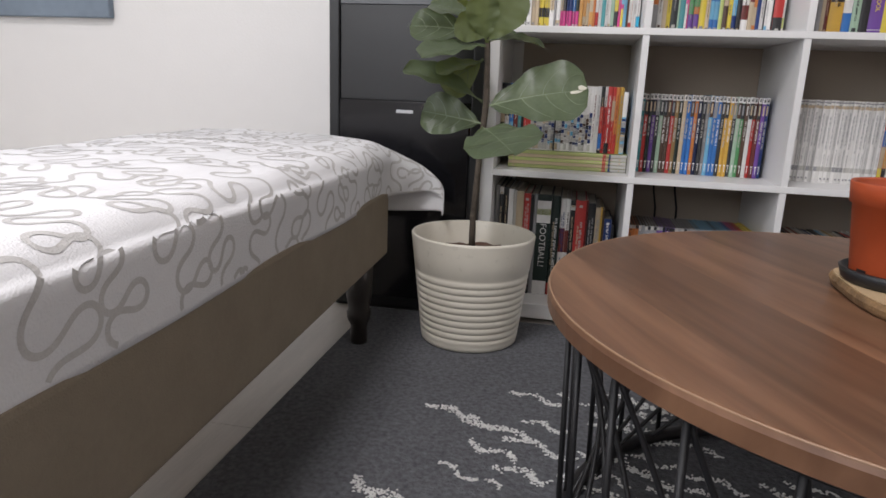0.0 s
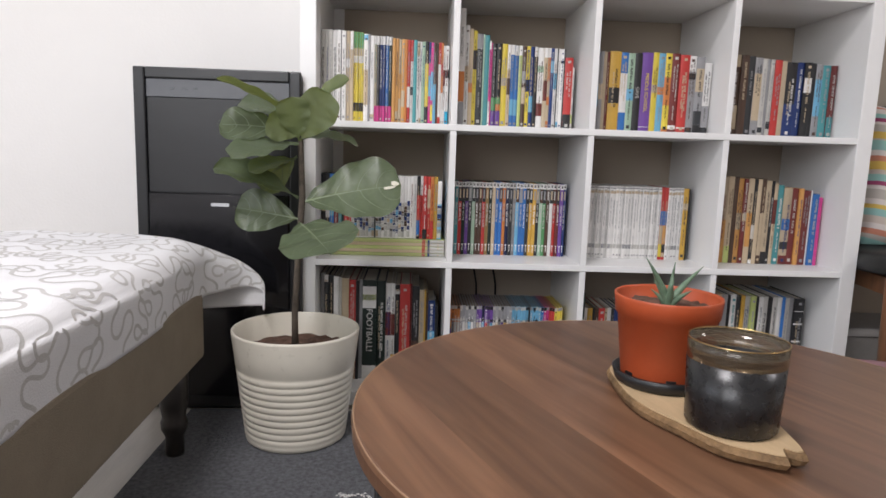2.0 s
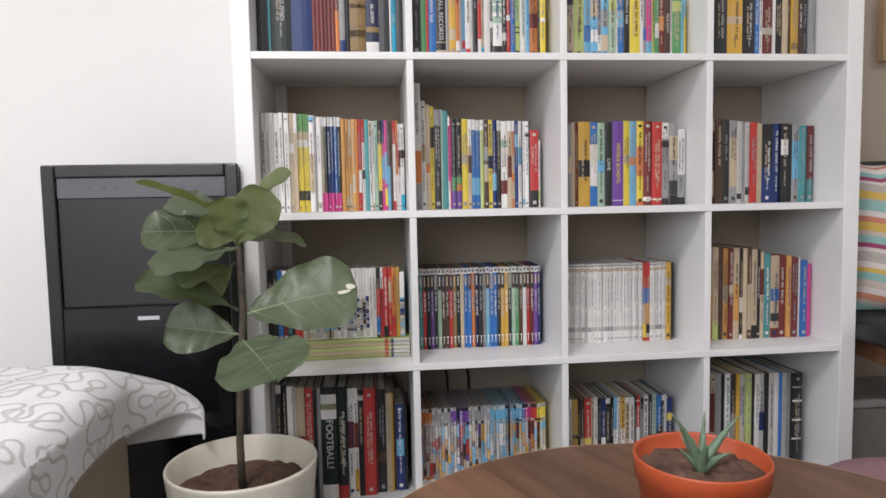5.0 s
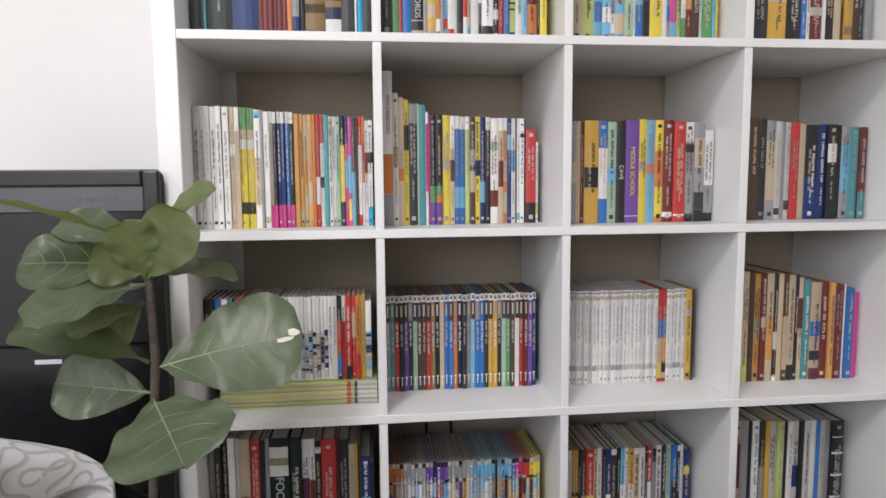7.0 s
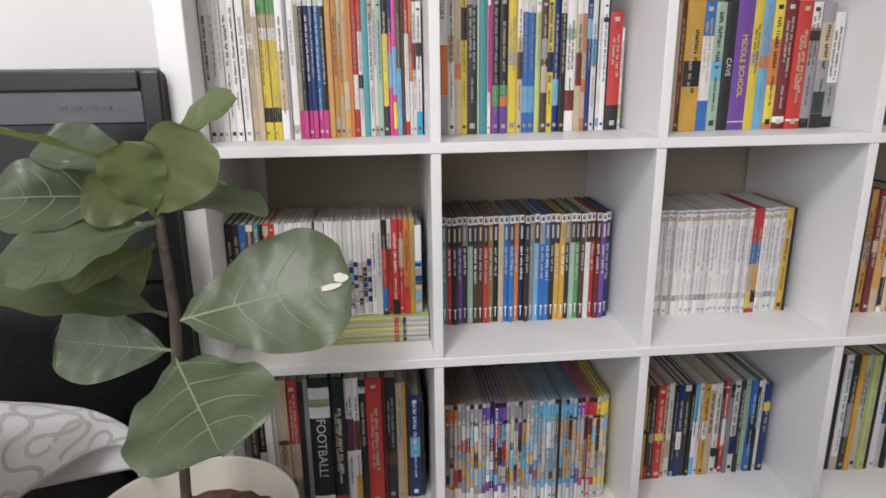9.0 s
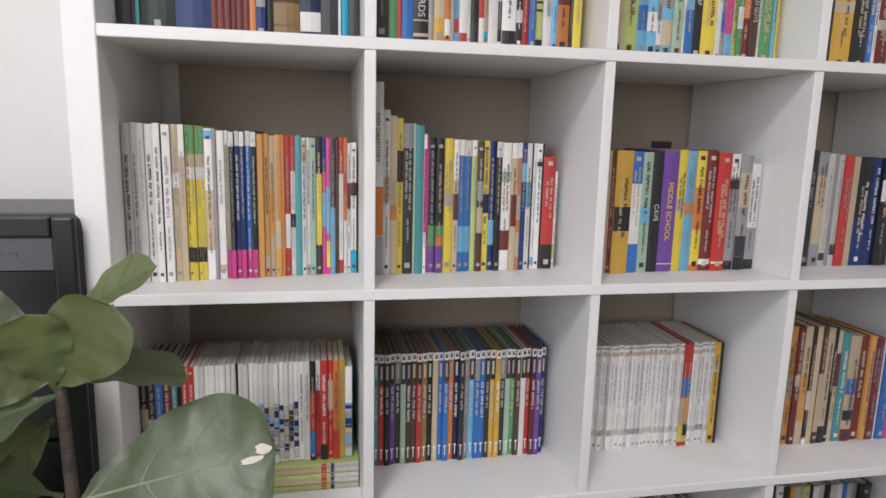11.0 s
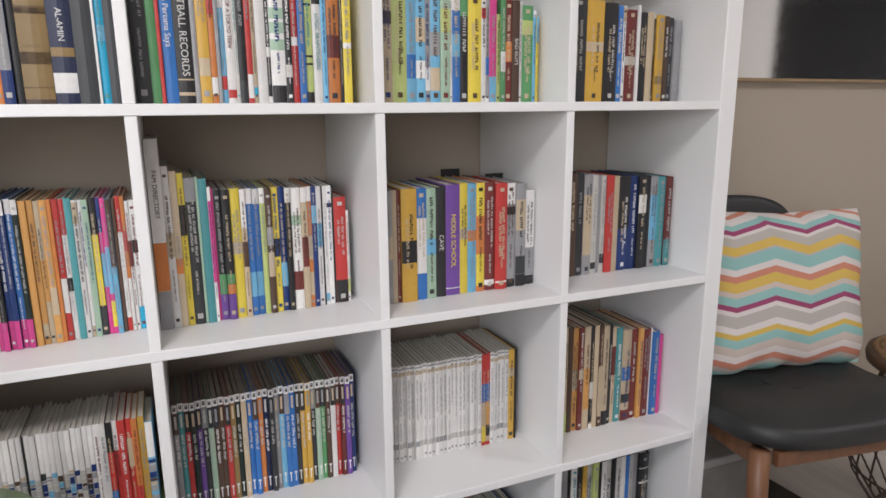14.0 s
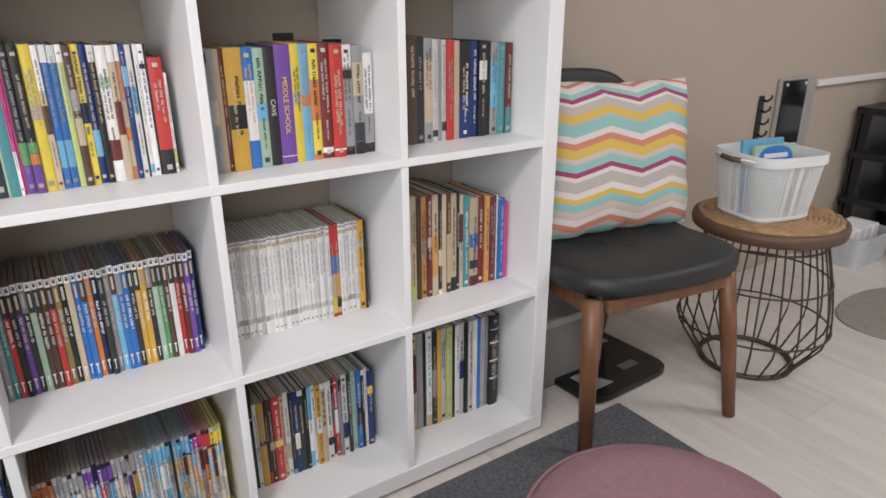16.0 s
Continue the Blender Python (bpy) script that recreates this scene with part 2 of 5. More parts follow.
def tube(points, radius, n=8, bm=None, closed=False, ends=True):
    """A round bar along points; radius is one number or one for each point."""
    bm = bm or bmesh.new()
    pts = [Vector(p) for p in points]
    rad = radius if isinstance(radius, (list, tuple)) else [radius] * len(pts)
    rings, up = [], Vector((0.03, 0.05, 1)).normalized()
    for i, p in enumerate(pts):
        a = pts[i - 1] if (i or closed) else p
        b = pts[(i + 1) % len(pts)] if (i + 1 < len(pts) or closed) else p
        d = (b - a).normalized()
        s = d.cross(up if abs(d.dot(up)) < 0.95 else Vector((1, 0, 0))).normalized()
        w = s.cross(d)
        rings.append([bm.verts.new(p + rad[i] * (math.cos(2 * math.pi * k / n) * s + math.sin(2 * math.pi * k / n) * w)) for k in range(n)])
    for a, b in list(zip(rings, rings[1:])) + ([(rings[-1], rings[0])] if closed else []):
        for k in range(n):
            bm.faces.new((a[k], a[(k + 1) % n], b[(k + 1) % n], b[k]))
    if ends and not closed:
        bm.faces.new(rings[0]), bm.faces.new(rings[-1])
    bmesh.ops.recalc_face_normals(bm, faces=bm.faces)
    return bm


def grid(nu, nv, f, bm=None, thick=None):
    """A sheet of nu x nv quads through f(u, v)."""
    bm = bm or bmesh.new()
    vs = [[bm.verts.new(f(i / nu, j / nv)) for j in range(nv + 1)] for i in range(nu + 1)]
    fs = [bm.faces.new((vs[i][j], vs[i + 1][j], vs[i + 1][j + 1], vs[i][j + 1])) for i in range(nu) for j in range(nv)]
    bmesh.ops.recalc_face_normals(bm, faces=fs)
    if thick:
        bmesh.ops.solidify(bm, geom=fs, thickness=thick)
    return bm


def superround(w, d, e, n=40, cx=0.0, cy=0.0):
    """The outline of a rounded rectangle (e is the exponent)."""
    out = []
    for k in range(n):
        a = 2 * math.pi * k / n
        c, s = math.cos(a), math.sin(a)
        out.append((cx + w * math.copysign(abs(c) ** (2 / e), c), cy + d * math.copysign(abs(s) ** (2 / e), s)))
    return out


def loft(outlines, bm=None, cap=True):
    bm = bm or bmesh.new()
    rings = [[bm.verts.new(p) for p in o] for o in outlines]
    n = len(rings[0])
    for a, b in zip(rings, rings[1:]):
        for k in range(n):
            bm.faces.new((a[k], a[(k + 1) % n], b[(k + 1) % n], b[k]))
    if cap:
        bm.faces.new(rings[0]), bm.faces.new(rings[-1])
    bmesh.ops.recalc_face_normals(bm, faces=bm.faces)
    return bm


# ---- the room ----
X0, X1, Y0, Y1, H = -2.3, 4.4, -3.3, 0.352, 2.55


def structure(name, bm, material, label, category, smooth=False):
    return tagged(part(name, bm, material, smooth=smooth), label, category, kind="structure")


floor = structure("floor", box((X0, Y0, -0.06), (X1, Y1, -0.016)), M_FLOOR, "pale wood-look laminate floor", "floor")
structure("wall_north", box((X0 - 0.1, Y1, -0.06), (0.07, Y1 + 0.1, H)), M_WALL, "plain white painted wall", "wall")
structure("wall_north_2", box((0.07, Y1, -0.06), (X1 + 0.1, Y1 + 0.1, H)), M_GREIGE, "plain greige painted wall behind the bookcase", "wall")
structure("wall_east", box((X1, Y0, -0.06), (X1 + 0.1, Y1, H)), M_WALL, "plain white painted wall", "wall")
structure("ceiling", box((X0, Y0, H), (X1, Y1, H + 0.08)), M_CEIL, "plain white ceiling", "ceiling")
bm = bmesh.new()  # west wall with a made-up window opening for the fill light
box_into(bm, (X0 - 0.1, Y0, -0.06), (X0, -2.65, H))
box_into(bm, (X0 - 0.1, -0.85, -0.06), (X0, Y1, H))
box_into(bm, (X0 - 0.1, -2.65, -0.06), (X0, -0.85, 0.9))
box_into(bm, (X0 - 0.1, -2.65, 2.2), (X0, -0.85, H))
structure("wall_west", bm, M_WALL, "plain white painted wall with an added window opening", "wall")
bm = bmesh.new()  # south wall with a window, unseen and added for the fill light
box_into(bm, (X0, Y0 - 0.1, -0.06), (-1.7, Y0, H))
box_into(bm, (-1.7, Y0 - 0.1, -0.06), (-0.1, Y0, 0.95))
box_into(bm, (-1.7, Y0 - 0.1, 2.25), (-0.1, Y0, H))
box_into(bm, (-0.1, Y0 - 0.1, -0.06), (X1, Y0, H))
structure("wall_south", bm, M_WALL, "plain white painted wall with an added window opening", "wall")
win = structure("added_window_1", box((X0 - 0.08, -2.65, 0.9), (X0 - 0.03, -2.58, 2.2)), M_FOIL, "white framed window, unseen, added for the fill light", "window")
for lo, hi in (((X0 - 0.08, -0.92, 0.9), (X0 - 0.03, -0.85, 2.2)), ((X0 - 0.08, -2.58, 0.9), (X0 - 0.03, -0.92, 0.96)), ((X0 - 0.08, -2.58, 2.14), (X0 - 0.03, -0.92, 2.2)), ((X0 - 0.08, -1.78, 0.96), (X0 - 0.03, -1.72, 2.14))):
    part("added_window_frame", box(lo, hi, 0.004), M_FOIL, win)
win = structure("added_window_2", box((-1.7, Y0 - 0.08, 0.95), (-1.64, Y0 - 0.03, 2.25)), M_FOIL, "white framed window, unseen, added for the fill light", "window")
for lo, hi in (((-0.16, Y0 - 0.08, 0.95), (-0.1, Y0 - 0.03, 2.25)), ((-1.64, Y0 - 0.08, 0.95), (-0.16, Y0 - 0.03, 1.01)), ((-1.64, Y0 - 0.08, 2.19), (-0.16, Y0 - 0.03, 2.25)), ((-0.93, Y0 - 0.08, 1.01), (-0.87, Y0 - 0.03, 2.19))):
    part("added_window_frame", box(lo, hi, 0.004), M_FOIL, win)

# ---- bookcase ----
CELL, DIV, OUT, DEEP = 0.335, 0.016, 0.04, 0.348
W = 2 * OUT + 4 * CELL + 3 * DIV


def cell_x(c):
    return OUT + c * (CELL + DIV)


bookcase = thing("bookcase", (0, 0, 0), "white four by four cube bookcase against the wall", "bookcase")
part("top_panel", box((0, 0, W - OUT), (W, DEEP, W), 0.0015), M_FOIL, bookcase)
part("bottom_panel", box((0, 0, 0), (W, DEEP, OUT), 0.0015), M_FOIL, bookcase)
for x in (0, W - OUT):
    part("side_panel", box((x, 0, OUT), (x + OUT, DEEP, W - OUT), 0.0015), M_FOIL, bookcase)
for r in range(1, 4):
    z = cell_x(r) - DIV
    part("shelf", box((OUT, 0.001, z), (W - OUT, DEEP - 0.002, z + DIV), 0.001), M_FOIL, bookcase)
for c in range(1, 4):
    for r in range(4):
        x, z = cell_x(c) - DIV, cell_x(r)
        part("divider", box((x, 0.003, z), (x + DIV, DEEP - 0.003, z + CELL), 0.001), M_FOIL, bookcase)

# ---- rug ----
rug = tagged(part("rug", box((-0.27, -2.6, -0.012), (1.715, -0.036, 0.002), 0.006, 2), M_RUG), "dark grey pile rug with ragged white strokes", "rug")


def tufts():
    """White yarn strokes worked into the pile, ragged at the edges."""
    rnd = random.Random(5)
    bm = bmesh.new()
    ang = radians(-27)
    d, s = Vector((math.cos(ang), math.sin(ang), 0)), Vector((-math.sin(ang), math.cos(ang), 0))

    def stroke(c, length, width):
        for k in range(int(length * width * 78000)):
            u, v = rnd.uniform(-0.5, 0.5), rnd.gauss(0, 0.33)
            if abs(v) > 0.75 or abs(u) ** 2 * 3.2 + abs(v) * 0.5 > 1.0:
                continue
            p = c + d * (u * length) + s * (v * width + 0.010 * math.sin(u * 9 + c.x * 40) + 0.012 * u)
            r, a, z = rnd.uniform(0.0022, 0.0042), rnd.uniform(0, 6.28), rnd.uniform(0.0032, 0.0065)
            vs = [bm.verts.new((p.x + r * math.cos(a + i * 2.09), p.y + r * math.sin(a + i * 2.09) * 0.7, z - 0.001)) for i in range(3)]
            top = bm.verts.new((p.x, p.y, z + 0.0015))
            for i in range(3):
                bm.faces.new((vs[i], vs[(i + 1) % 3], top))

    for row in range(46):
        for col in range(22):
            c = Vector((0.0, -0.62, 0)) + d * (col * 0.125 - 0.75 + rnd.uniform(-0.04, 0.04) + (row % 2) * 0.06) + s * (0.62 - row * 0.046 + rnd.uniform(-0.012, 0.012))
            border = -0.47 + 0.22 * (c.x - 0.17) if c.x > 0.17 else -0.50 - 1.5 * (0.17 - c.x)  # plain towards bed and bookcase
            if c.y > border + rnd.uniform(-0.06, 0.03) or c.y < -2.4 or c.x < (0.0 if c.y > -0.75 else -0.05) or c.x > 1.0 or rnd.random() < (0.16 if c.x > 0.30 or c.y < -0.85 else 0.62):
                continue
            stroke(c, rnd.uniform(0.06, 0.15), rnd.uniform(0.009, 0.017))
    for x, y, ln, w in ((0.085, -0.590, 0.17, 0.013), (0.060, -0.570, 0.10, 0.010), (0.145, -0.690, 0.10, 0.014), (0.21, -0.475, 0.11, 0.012), (0.02, -0.86, 0.09, 0.012), (0.235, -0.585, 0.09, 0.012), (0.225, -0.66, 0.13, 0.014), (0.30, -0.475, 0.12, 0.010)):
        stroke(Vector((x, y, 0)), ln, w)
    return bm


tagged(part("tuft", tufts(), M_TUFT, rug, "ragged white yarn strokes"), kind="stuff")

# ---- day bed and its cover ----
BED = pose(-0.165, -0.242, 0, 0, 0, 2.0)
bed = thing("bed", (0, 0, 0), "low day bed with beige upholstered base and dark turned feet", "bed")
bed.matrix_world = BED
part("base", box((-0.55, -2.3, 0.205), (0.0, 0.0, 0.362), 0.012, 3), M_BASE, bed, "beige upholstered base", smooth=False)
part("mattress", box((-0.54, -2.28, 0.363), (-0.03, 0.05, 0.44), 0.03, 3), M_CLOTH, bed)
for x, y in ((-0.055, -0.05), (-0.5, -0.05), (-0.055, -2.2), (-0.5, -2.2)):
    part("leg", lathe([(0, 0.002), (0.019, 0.002), (0.020, 0.008), (0.019, 0.045), (0.027, 0.062), (0.028, 0.078), (0.024, 0.088), (0.029, 0.115), (0.032, 0.205), (0, 0.205)], 20, at=(x, y, 0)), M_DARKWOOD, bed, "dark turned wooden foot", smooth=True)

R_, TOP = 0.05, 0.464


def over(d):
    """How far a cloth goes out and down when it hangs d past an edge."""
    if d <= 0:
        return 0.0, 0.0
    a = min(d / R_, math.pi / 2)
    return R_ * math.sin(a), R_ * (1 - math.cos(a)) + max(d - R_ * math.pi / 2, 0)


def soft(x):
    x = min(max(x, 0), 1)
    return x * x * (3 - 2 * x)


def cover(a, b):
    """The bed cover: a runs across (0 at the right edge, minus inside), b along (0 at the end edge)."""
    wid = 0.46
    left = -a - wid
    oa, da = over(a)
    ol, dl = over(left)
    ob_, db = over(b)
    x = -0.05 + (a if a <= 0 else 0) + oa
    if left > 0:
        x = -0.05 - wid - ol
    y = 0.06 + min(b, 0) + ob_
    down = (da**3 + db**3 + dl**3) ** (1 / 3)
    down = 0.15 + 0.5 * (down - 0.15) if down > 0.15 else down  # the corner hem hangs a little higher
    flare = soft(a / 0.12 + 0.1) * soft((b + 0.06) / 0.2)
    x += 0.105 * flare
    y += 0.020 * flare + 0.012 * soft(b / 0.2) * math.sin(a * 22)
    n = noise.noise(Vector((a * 4, b * 3, 0.3)))
    corner = 0.026 * soft((a + 0.10) / 0.16) * soft((b + 0.08) / 0.14) * max(1 - down / 0.15, 0)
    hang = 1 - 0.9 * soft((a - 0.03) / 0.08) * (1 - soft((b + 0.15) / 0.2))  # the long hem hangs even
    z = TOP - down - corner + hang * (0.005 * n + 0.004 * noise.noise(Vector((a * 14, b * 11, 2))))
    if a < 0 and b < 0 and left < 0:
        z += 0.006 * math.sin(math.pi * min(-a / wid, 1)) ** 0.5
    if a > 0.06 and b < 0:
        x += 0.003 * math.sin(b * 13 + 1) * soft((a - 0.06) / 0.08)
        z += 0.010 * soft(-b / 0.9)
    return Vector((x, y, z))


def cover_uv(u, v):
    return cover(-0.62 + u * (0.62 + 0.150), -2.2 + v * (2.2 + 0.23))


blanket = part("bed_cover", grid(96, 220, cover_uv, thick=0.004), M_CLOTH, smooth=True)
blanket.matrix_world = BED
tagged(blanket, "white cotton bed cover printed with grey squiggles", "blanket")


def squiggles():
    """Grey meandering printed lines that follow the cover."""
    rnd = random.Random(11)
    bm = bmesh.new()

    def normal(a, b):
        p = cover(a, b)
        n = (cover(a + 0.004, b) - p).cross(cover(a, b + 0.004) - p)
        return p, n.normalized()

    def ribbon(path, w, row_):
        prev = None
        for i in range(1, len(path) - 1):
            (a0, b0), (a1, b1), (a, b) = path[i - 1], path[i + 1], path[i]
            ln = math.hypot(a1 - a0, b1 - b0) or 1
            na, nb = -(b1 - b0) / ln * w, (a1 - a0) / ln * w
            ok = all(-0.60 < a + s * na < 0.146 and -2.15 < b + s * nb < 0.226 for s in (-1, 1))
            if not ok:
                prev = None
                continue
            cur = []
            for s in (-1, 1):
                p, n = normal(a + s * na, b + s * nb)
                cur.append(bm.verts.new(p + n * (0.0004 + 0.00003 * (row_ % 5))))
            if prev:
                bm.faces.new((prev[0], prev[1], cur[1], cur[0]))
            prev = cur

    for row in range(27):
        b0 = 0.20 - row * 0.087 + rnd.uniform(-0.01, 0.01)
        a, b, base, ph = -0.72, b0, 0.0, rnd.uniform(0, 6.28)
        lam, amp, path, s = rnd.uniform(0.135, 0.175), rnd.uniform(1.70, 2.05), [], 0.0
        while a < 0.2 and s < 9:
            th = base + amp * math.sin(2 * math.pi * s / lam + ph) + 0.8 * math.sin(s * 9.3 + row * 2) - 5.5 * (b - b0)
            a, b, s = a + 0.004 * math.cos(th), b + 0.004 * math.sin(th), s + 0.004
            amp += 0.02 * rnd.uniform(-1, 1)
            amp = min(max(amp, 1.55), 2.1)
            path.append((a, b))
        ribbon(path, 0.0031, row)
    bmesh.ops.recalc_face_normals(bm, faces=bm.faces)
    return bm


tagged(part("printed_line", squiggles(), M_PRINT, blanket, "grey printed squiggles"), kind="stuff")

# ---- air purifier ----
pur = thing("air_purifier", (-0.192, -0.028, 0.0), "tall black glossy air purifier standing by the bookcase", "air purifier")
part("body", box((-0.200, 0.012, -0.012), (0.200, 0.215, 0.854), 0.016, 3), M_BLACKPL, pur)
for x0, x1 in ((-0.200, -0.172), (0.172, 0.200)):
    part("side_trim", box((x0, 0.0, 0.02), (x1, 0.0115, 0.852), 0.004, 2), M_BLACKPL, pur)
part("top_trim", box((-0.1715, 0.0005, 0.826), (0.1715, 0.0115, 0.852), 0.003, 2), M_BLACKPL, pur)
part("control_strip", box((-0.171, 0.006, 0.782), (0.171, 0.0118, 0.825), 0.001), M_GREYPL, pur, "grey control strip with small marks")
for i, x in enumerate((-0.115, -0.085, -0.06, 0.06, 0.078, 0.1, 0.118)):
    part("button", box((x, 0.0048, 0.800), (x + 0.011, 0.0059, 0.806), 0.0), M_BUTTON, pur)
part("intake_panel", box((-0.171, 0.008, 0.552), (0.171, 0.0119, 0.7815), 0.001), M_BLACKPL, pur)
part("front_panel", box((-0.171, 0.0, 0.03), (0.171, 0.0117, 0.551), 0.003, 2), M_BLACKGLOSS, pur, "glossy black lower front panel")
part("maker_mark", box((-0.020, -0.0008, 0.521), (0.024, -0.0002, 0.529)), M_SILVER, pur, "silver mark")

# ---- planter with fiddle-leaf fig ----
PX, PY = 0.024, -0.180
planter = thing("planter", (PX, PY, 0.002), "cream ceramic planter with ribbed lower half", "plant pot")


def planter_mesh():
    """A tapering pot: ribs below a smooth collar, a thin rounded rim, hollow."""
    wall = lambda z: 0.1150 + z * 0.118
    prof = [(0, 0.0), (0.110, 0.0), (0.1146, 0.0035), (wall(0.012), 0.012)]
    for k in range(10):
        z = 0.016 + k * 0.0158
        prof += [(wall(z) - 0.0009, z), (wall(z) + 0.0006, z + 0.0028), (wall(z) + 0.0010, z + 0.0075), (wall(z) + 0.0006, z + 0.0122), (wall(z) - 0.0009, z + 0.0150)]
    prof += [(wall(0.178), 0.178), (wall(0.22), 0.22), (wall(0.252), 0.252), (wall(0.252) + 0.0003, 0.2565), (wall(0.252) - 0.0015, 0.2592), (wall(0.252) - 0.0045, 0.2590), (wall(0.252) - 0.0062, 0.2560), (0.131, 0.17), (0.12, 0.06), (0, 0.05)]
    return lathe(prof, 88)


part("pot", planter_mesh(), M_POT, planter, smooth=True)
part("foot_ring", lathe([(0.100, -0.0015), (0.1095, -0.0015), (0.1098, -0.0002), (0.100, -0.0002), (0.100, -0.0015)], 64), M_POT, planter)
plant = thing("fiddle_leaf_fig", (0, 0, 0), "young fiddle-leaf fig with broad green leaves in a planter", "plant")


def soil_mesh(r, z, seed, amp):
    return grid(24, 48, lambda u, v: Vector((PX + r * u * math.cos(v * 6.2832), PY + r * u * math.sin(v * 6.2832), z + amp * noise.noise(Vector((u * 7 * math.cos(v * 6.2832), u * 7 * math.sin(v * 6.2832), seed))))))


tagged(part("soil", soil_mesh(0.1345, 0.205, 1.0, 0.010), M_SOIL, smooth=True), "dark reddish brown potting soil", "soil")
STEM = [(0.022, -0.182, 0.19), (0.021, -0.183, 0.30), (0.028, -0.184, 0.42), (0.038, -0.183, 0.56), (0.034, -0.182, 0.68), (0.028, -0.182, 0.765)]
part("trunk", tube(STEM, [0.0085, 0.0072, 0.0070, 0.0072, 0.0062, 0.004], 12), M_STEM, plant, "thin brown woody stem", smooth=True)


def leaf(base, tip, width, face, cup=0.12, droop=0.08, seed=0.0, scar=False, skin=None, veins=True):
    """A fiddle-shaped leaf from its stalk to its tip; face is the way its upper side looks."""
    base, tip = Vector(base), Vector(tip)
    d = tip - base
    length = d.length
    d.normalize()
    n = (Vector(face) - d * Vector(face).dot(d)).normalized()
    s = d.cross(n)

    def half(t):
        t = (t - 0.09) / 0.91
        if t <= 0:
            return 0.0022 / width
        return 0.5 * (max(t, 0) ** 0.55) * (max(1 - t, 0) ** 0.27) * 1.60 * (0.88 + 0.15 * math.sin(t * 4.4 - 1.5))

    def surf(t, v):
        w = half(t) * width
        wob = 0.030 * math.sin(t * 19 + seed * 5 + (3 if v > 0 else 0)) * abs(v) ** 2
        p = base + d * (length * t) + s * (v * w)
        up = cup * width * (abs(v) ** 1.5) * half(t) * 2 - droop * length * 1.4 * (t**2 - t) + wob * width
        up += 0.012 * width * math.cos(t * 42 - abs(v) * 5) * (abs(v) * 1.4) * (1 - abs(v))
        return p + n * up

    lf = part("leaf", grid(30, 14, lambda u, v: surf(u, v * 2 - 1)), skin or M_LEAF, plant, smooth=True)
    bm = bmesh.new()

    def strip(fn, w0, w1, k=12):
        prev = None
        for i in range(k + 1):
            q = i / k
            (t0, v0), (t1, v1) = fn(q), fn(min(q + 0.04, 1.04))
            p, p1 = surf(t0, v0), surf(min(t1, 1), v1)
            dd = (p1 - p)
            dd = dd.normalized() if dd.length > 1e-6 else d
            sd = dd.cross(n).normalized() * (w0 + (w1 - w0) * q)
            cur = [bm.verts.new(p - sd + n * 0.0006), bm.verts.new(p + n * 0.0009), bm.verts.new(p + sd + n * 0.0006)]
            if prev:
                bm.faces.new((prev[0], prev[1], cur[1], cur[0])), bm.faces.new((prev[1], prev[2], cur[2], cur[1]))
            prev = cur

    if not veins:
        bm.free()
        return
    strip(lambda q: (q * 0.96, 0.0), 0.0017, 0.0004, 20)
    for t0, w0 in ((0.10, 0.0011), (0.36, 0.0010), (0.58, 0.0009), (0.76, 0.0006)):
        for sg in (-1, 1):
            strip(lambda q: (t0 + 0.06 * q + 0.19 * q * q + (0.025 if sg > 0 else 0), sg * 0.86 * q**0.9), w0, 0.0002, 10)
    bmesh.ops.recalc_face_normals(bm, faces=bm.faces)
    part("vein", bm, M_VEIN if seed <= 4 else M_VEIN_FAINT, lf, "pale leaf veins")
    if scar:
        for t0, v0, a, b in ((0.945, -0.10, 0.009, 0.0065), (0.885, 0.06, 0.013, 0.0042)):
            bm = bmesh.new()
            vs = [bm.verts.new(surf(t0 + a / length * math.cos(k * 0.524) * (1 + 0.2 * math.sin(k * 3)), v0 + b / (half(t0) * width) * math.sin(k * 0.524)) + n * 0.0022) for k in range(12)]
            bm.faces.new(vs)
            bmesh.ops.recalc_face_normals(bm, faces=bm.faces)
            part("scar", bm, M_SPOT, lf, "pale dry spot")


leaf((0.031, -0.184, 0.548), (0.259, -0.182, 0.594), 0.166, (-0.05, -0.80, 0.62), 0.05, 0.12, 1, True)
leaf((0.032, -0.188, 0.505), (0.122, -0.350, 0.462), 0.176, (-0.08, -0.42, 0.88), 0.05, 0.08, 2)
leaf((0.034, -0.186, 0.512), (-0.108, -0.186, 0.534), 0.102, (0.08, -0.92, 0.36), 0.06, 0.08, 3)
leaf((0.030, -0.188, 0.560), (-0.144, -0.228, 0.622), 0.104, (-0.16, -0.42, 0.90), 0.14, 0.14, 6)
leaf((0.032, -0.192, 0.680), (-0.086, -0.302, 0.646), 0.106, (-0.16, -0.52, 0.84), 0.10, 0.10, 7)
leaf((0.027, -0.186, 0.652), (-0.074, -0.150, 0.592), 0.092, (0.35, -0.85, -0.10), 0.14, 0.10, 8, skin=M_LEAF_UNDER)
leaf((0.024, -0.184, 0.645), (-0.068, -0.228, 0.616), 0.066, (-0.30, -0.60, 0.70), 0.12, 0.14, 9, skin=M_LEAF_UNDER)
leaf((0.018, -0.180, 0.705), (-0.137, -0.205, 0.715), 0.104, (0.0, -0.72, 0.68), 0.06, 0.12, 4)
leaf((0.022, -0.176, 0.735), (-0.106, -0.138, 0.772), 0.078, (0.0, -0.62, 0.78), 0.10, 0.10, 11)
leaf((0.024, -0.186, 0.738), (-0.118, -0.285, 0.806), 0.062, (0.05, 0.12, 0.99), 0.10, 0.08, 12, skin=M_LEAF_UNDER)
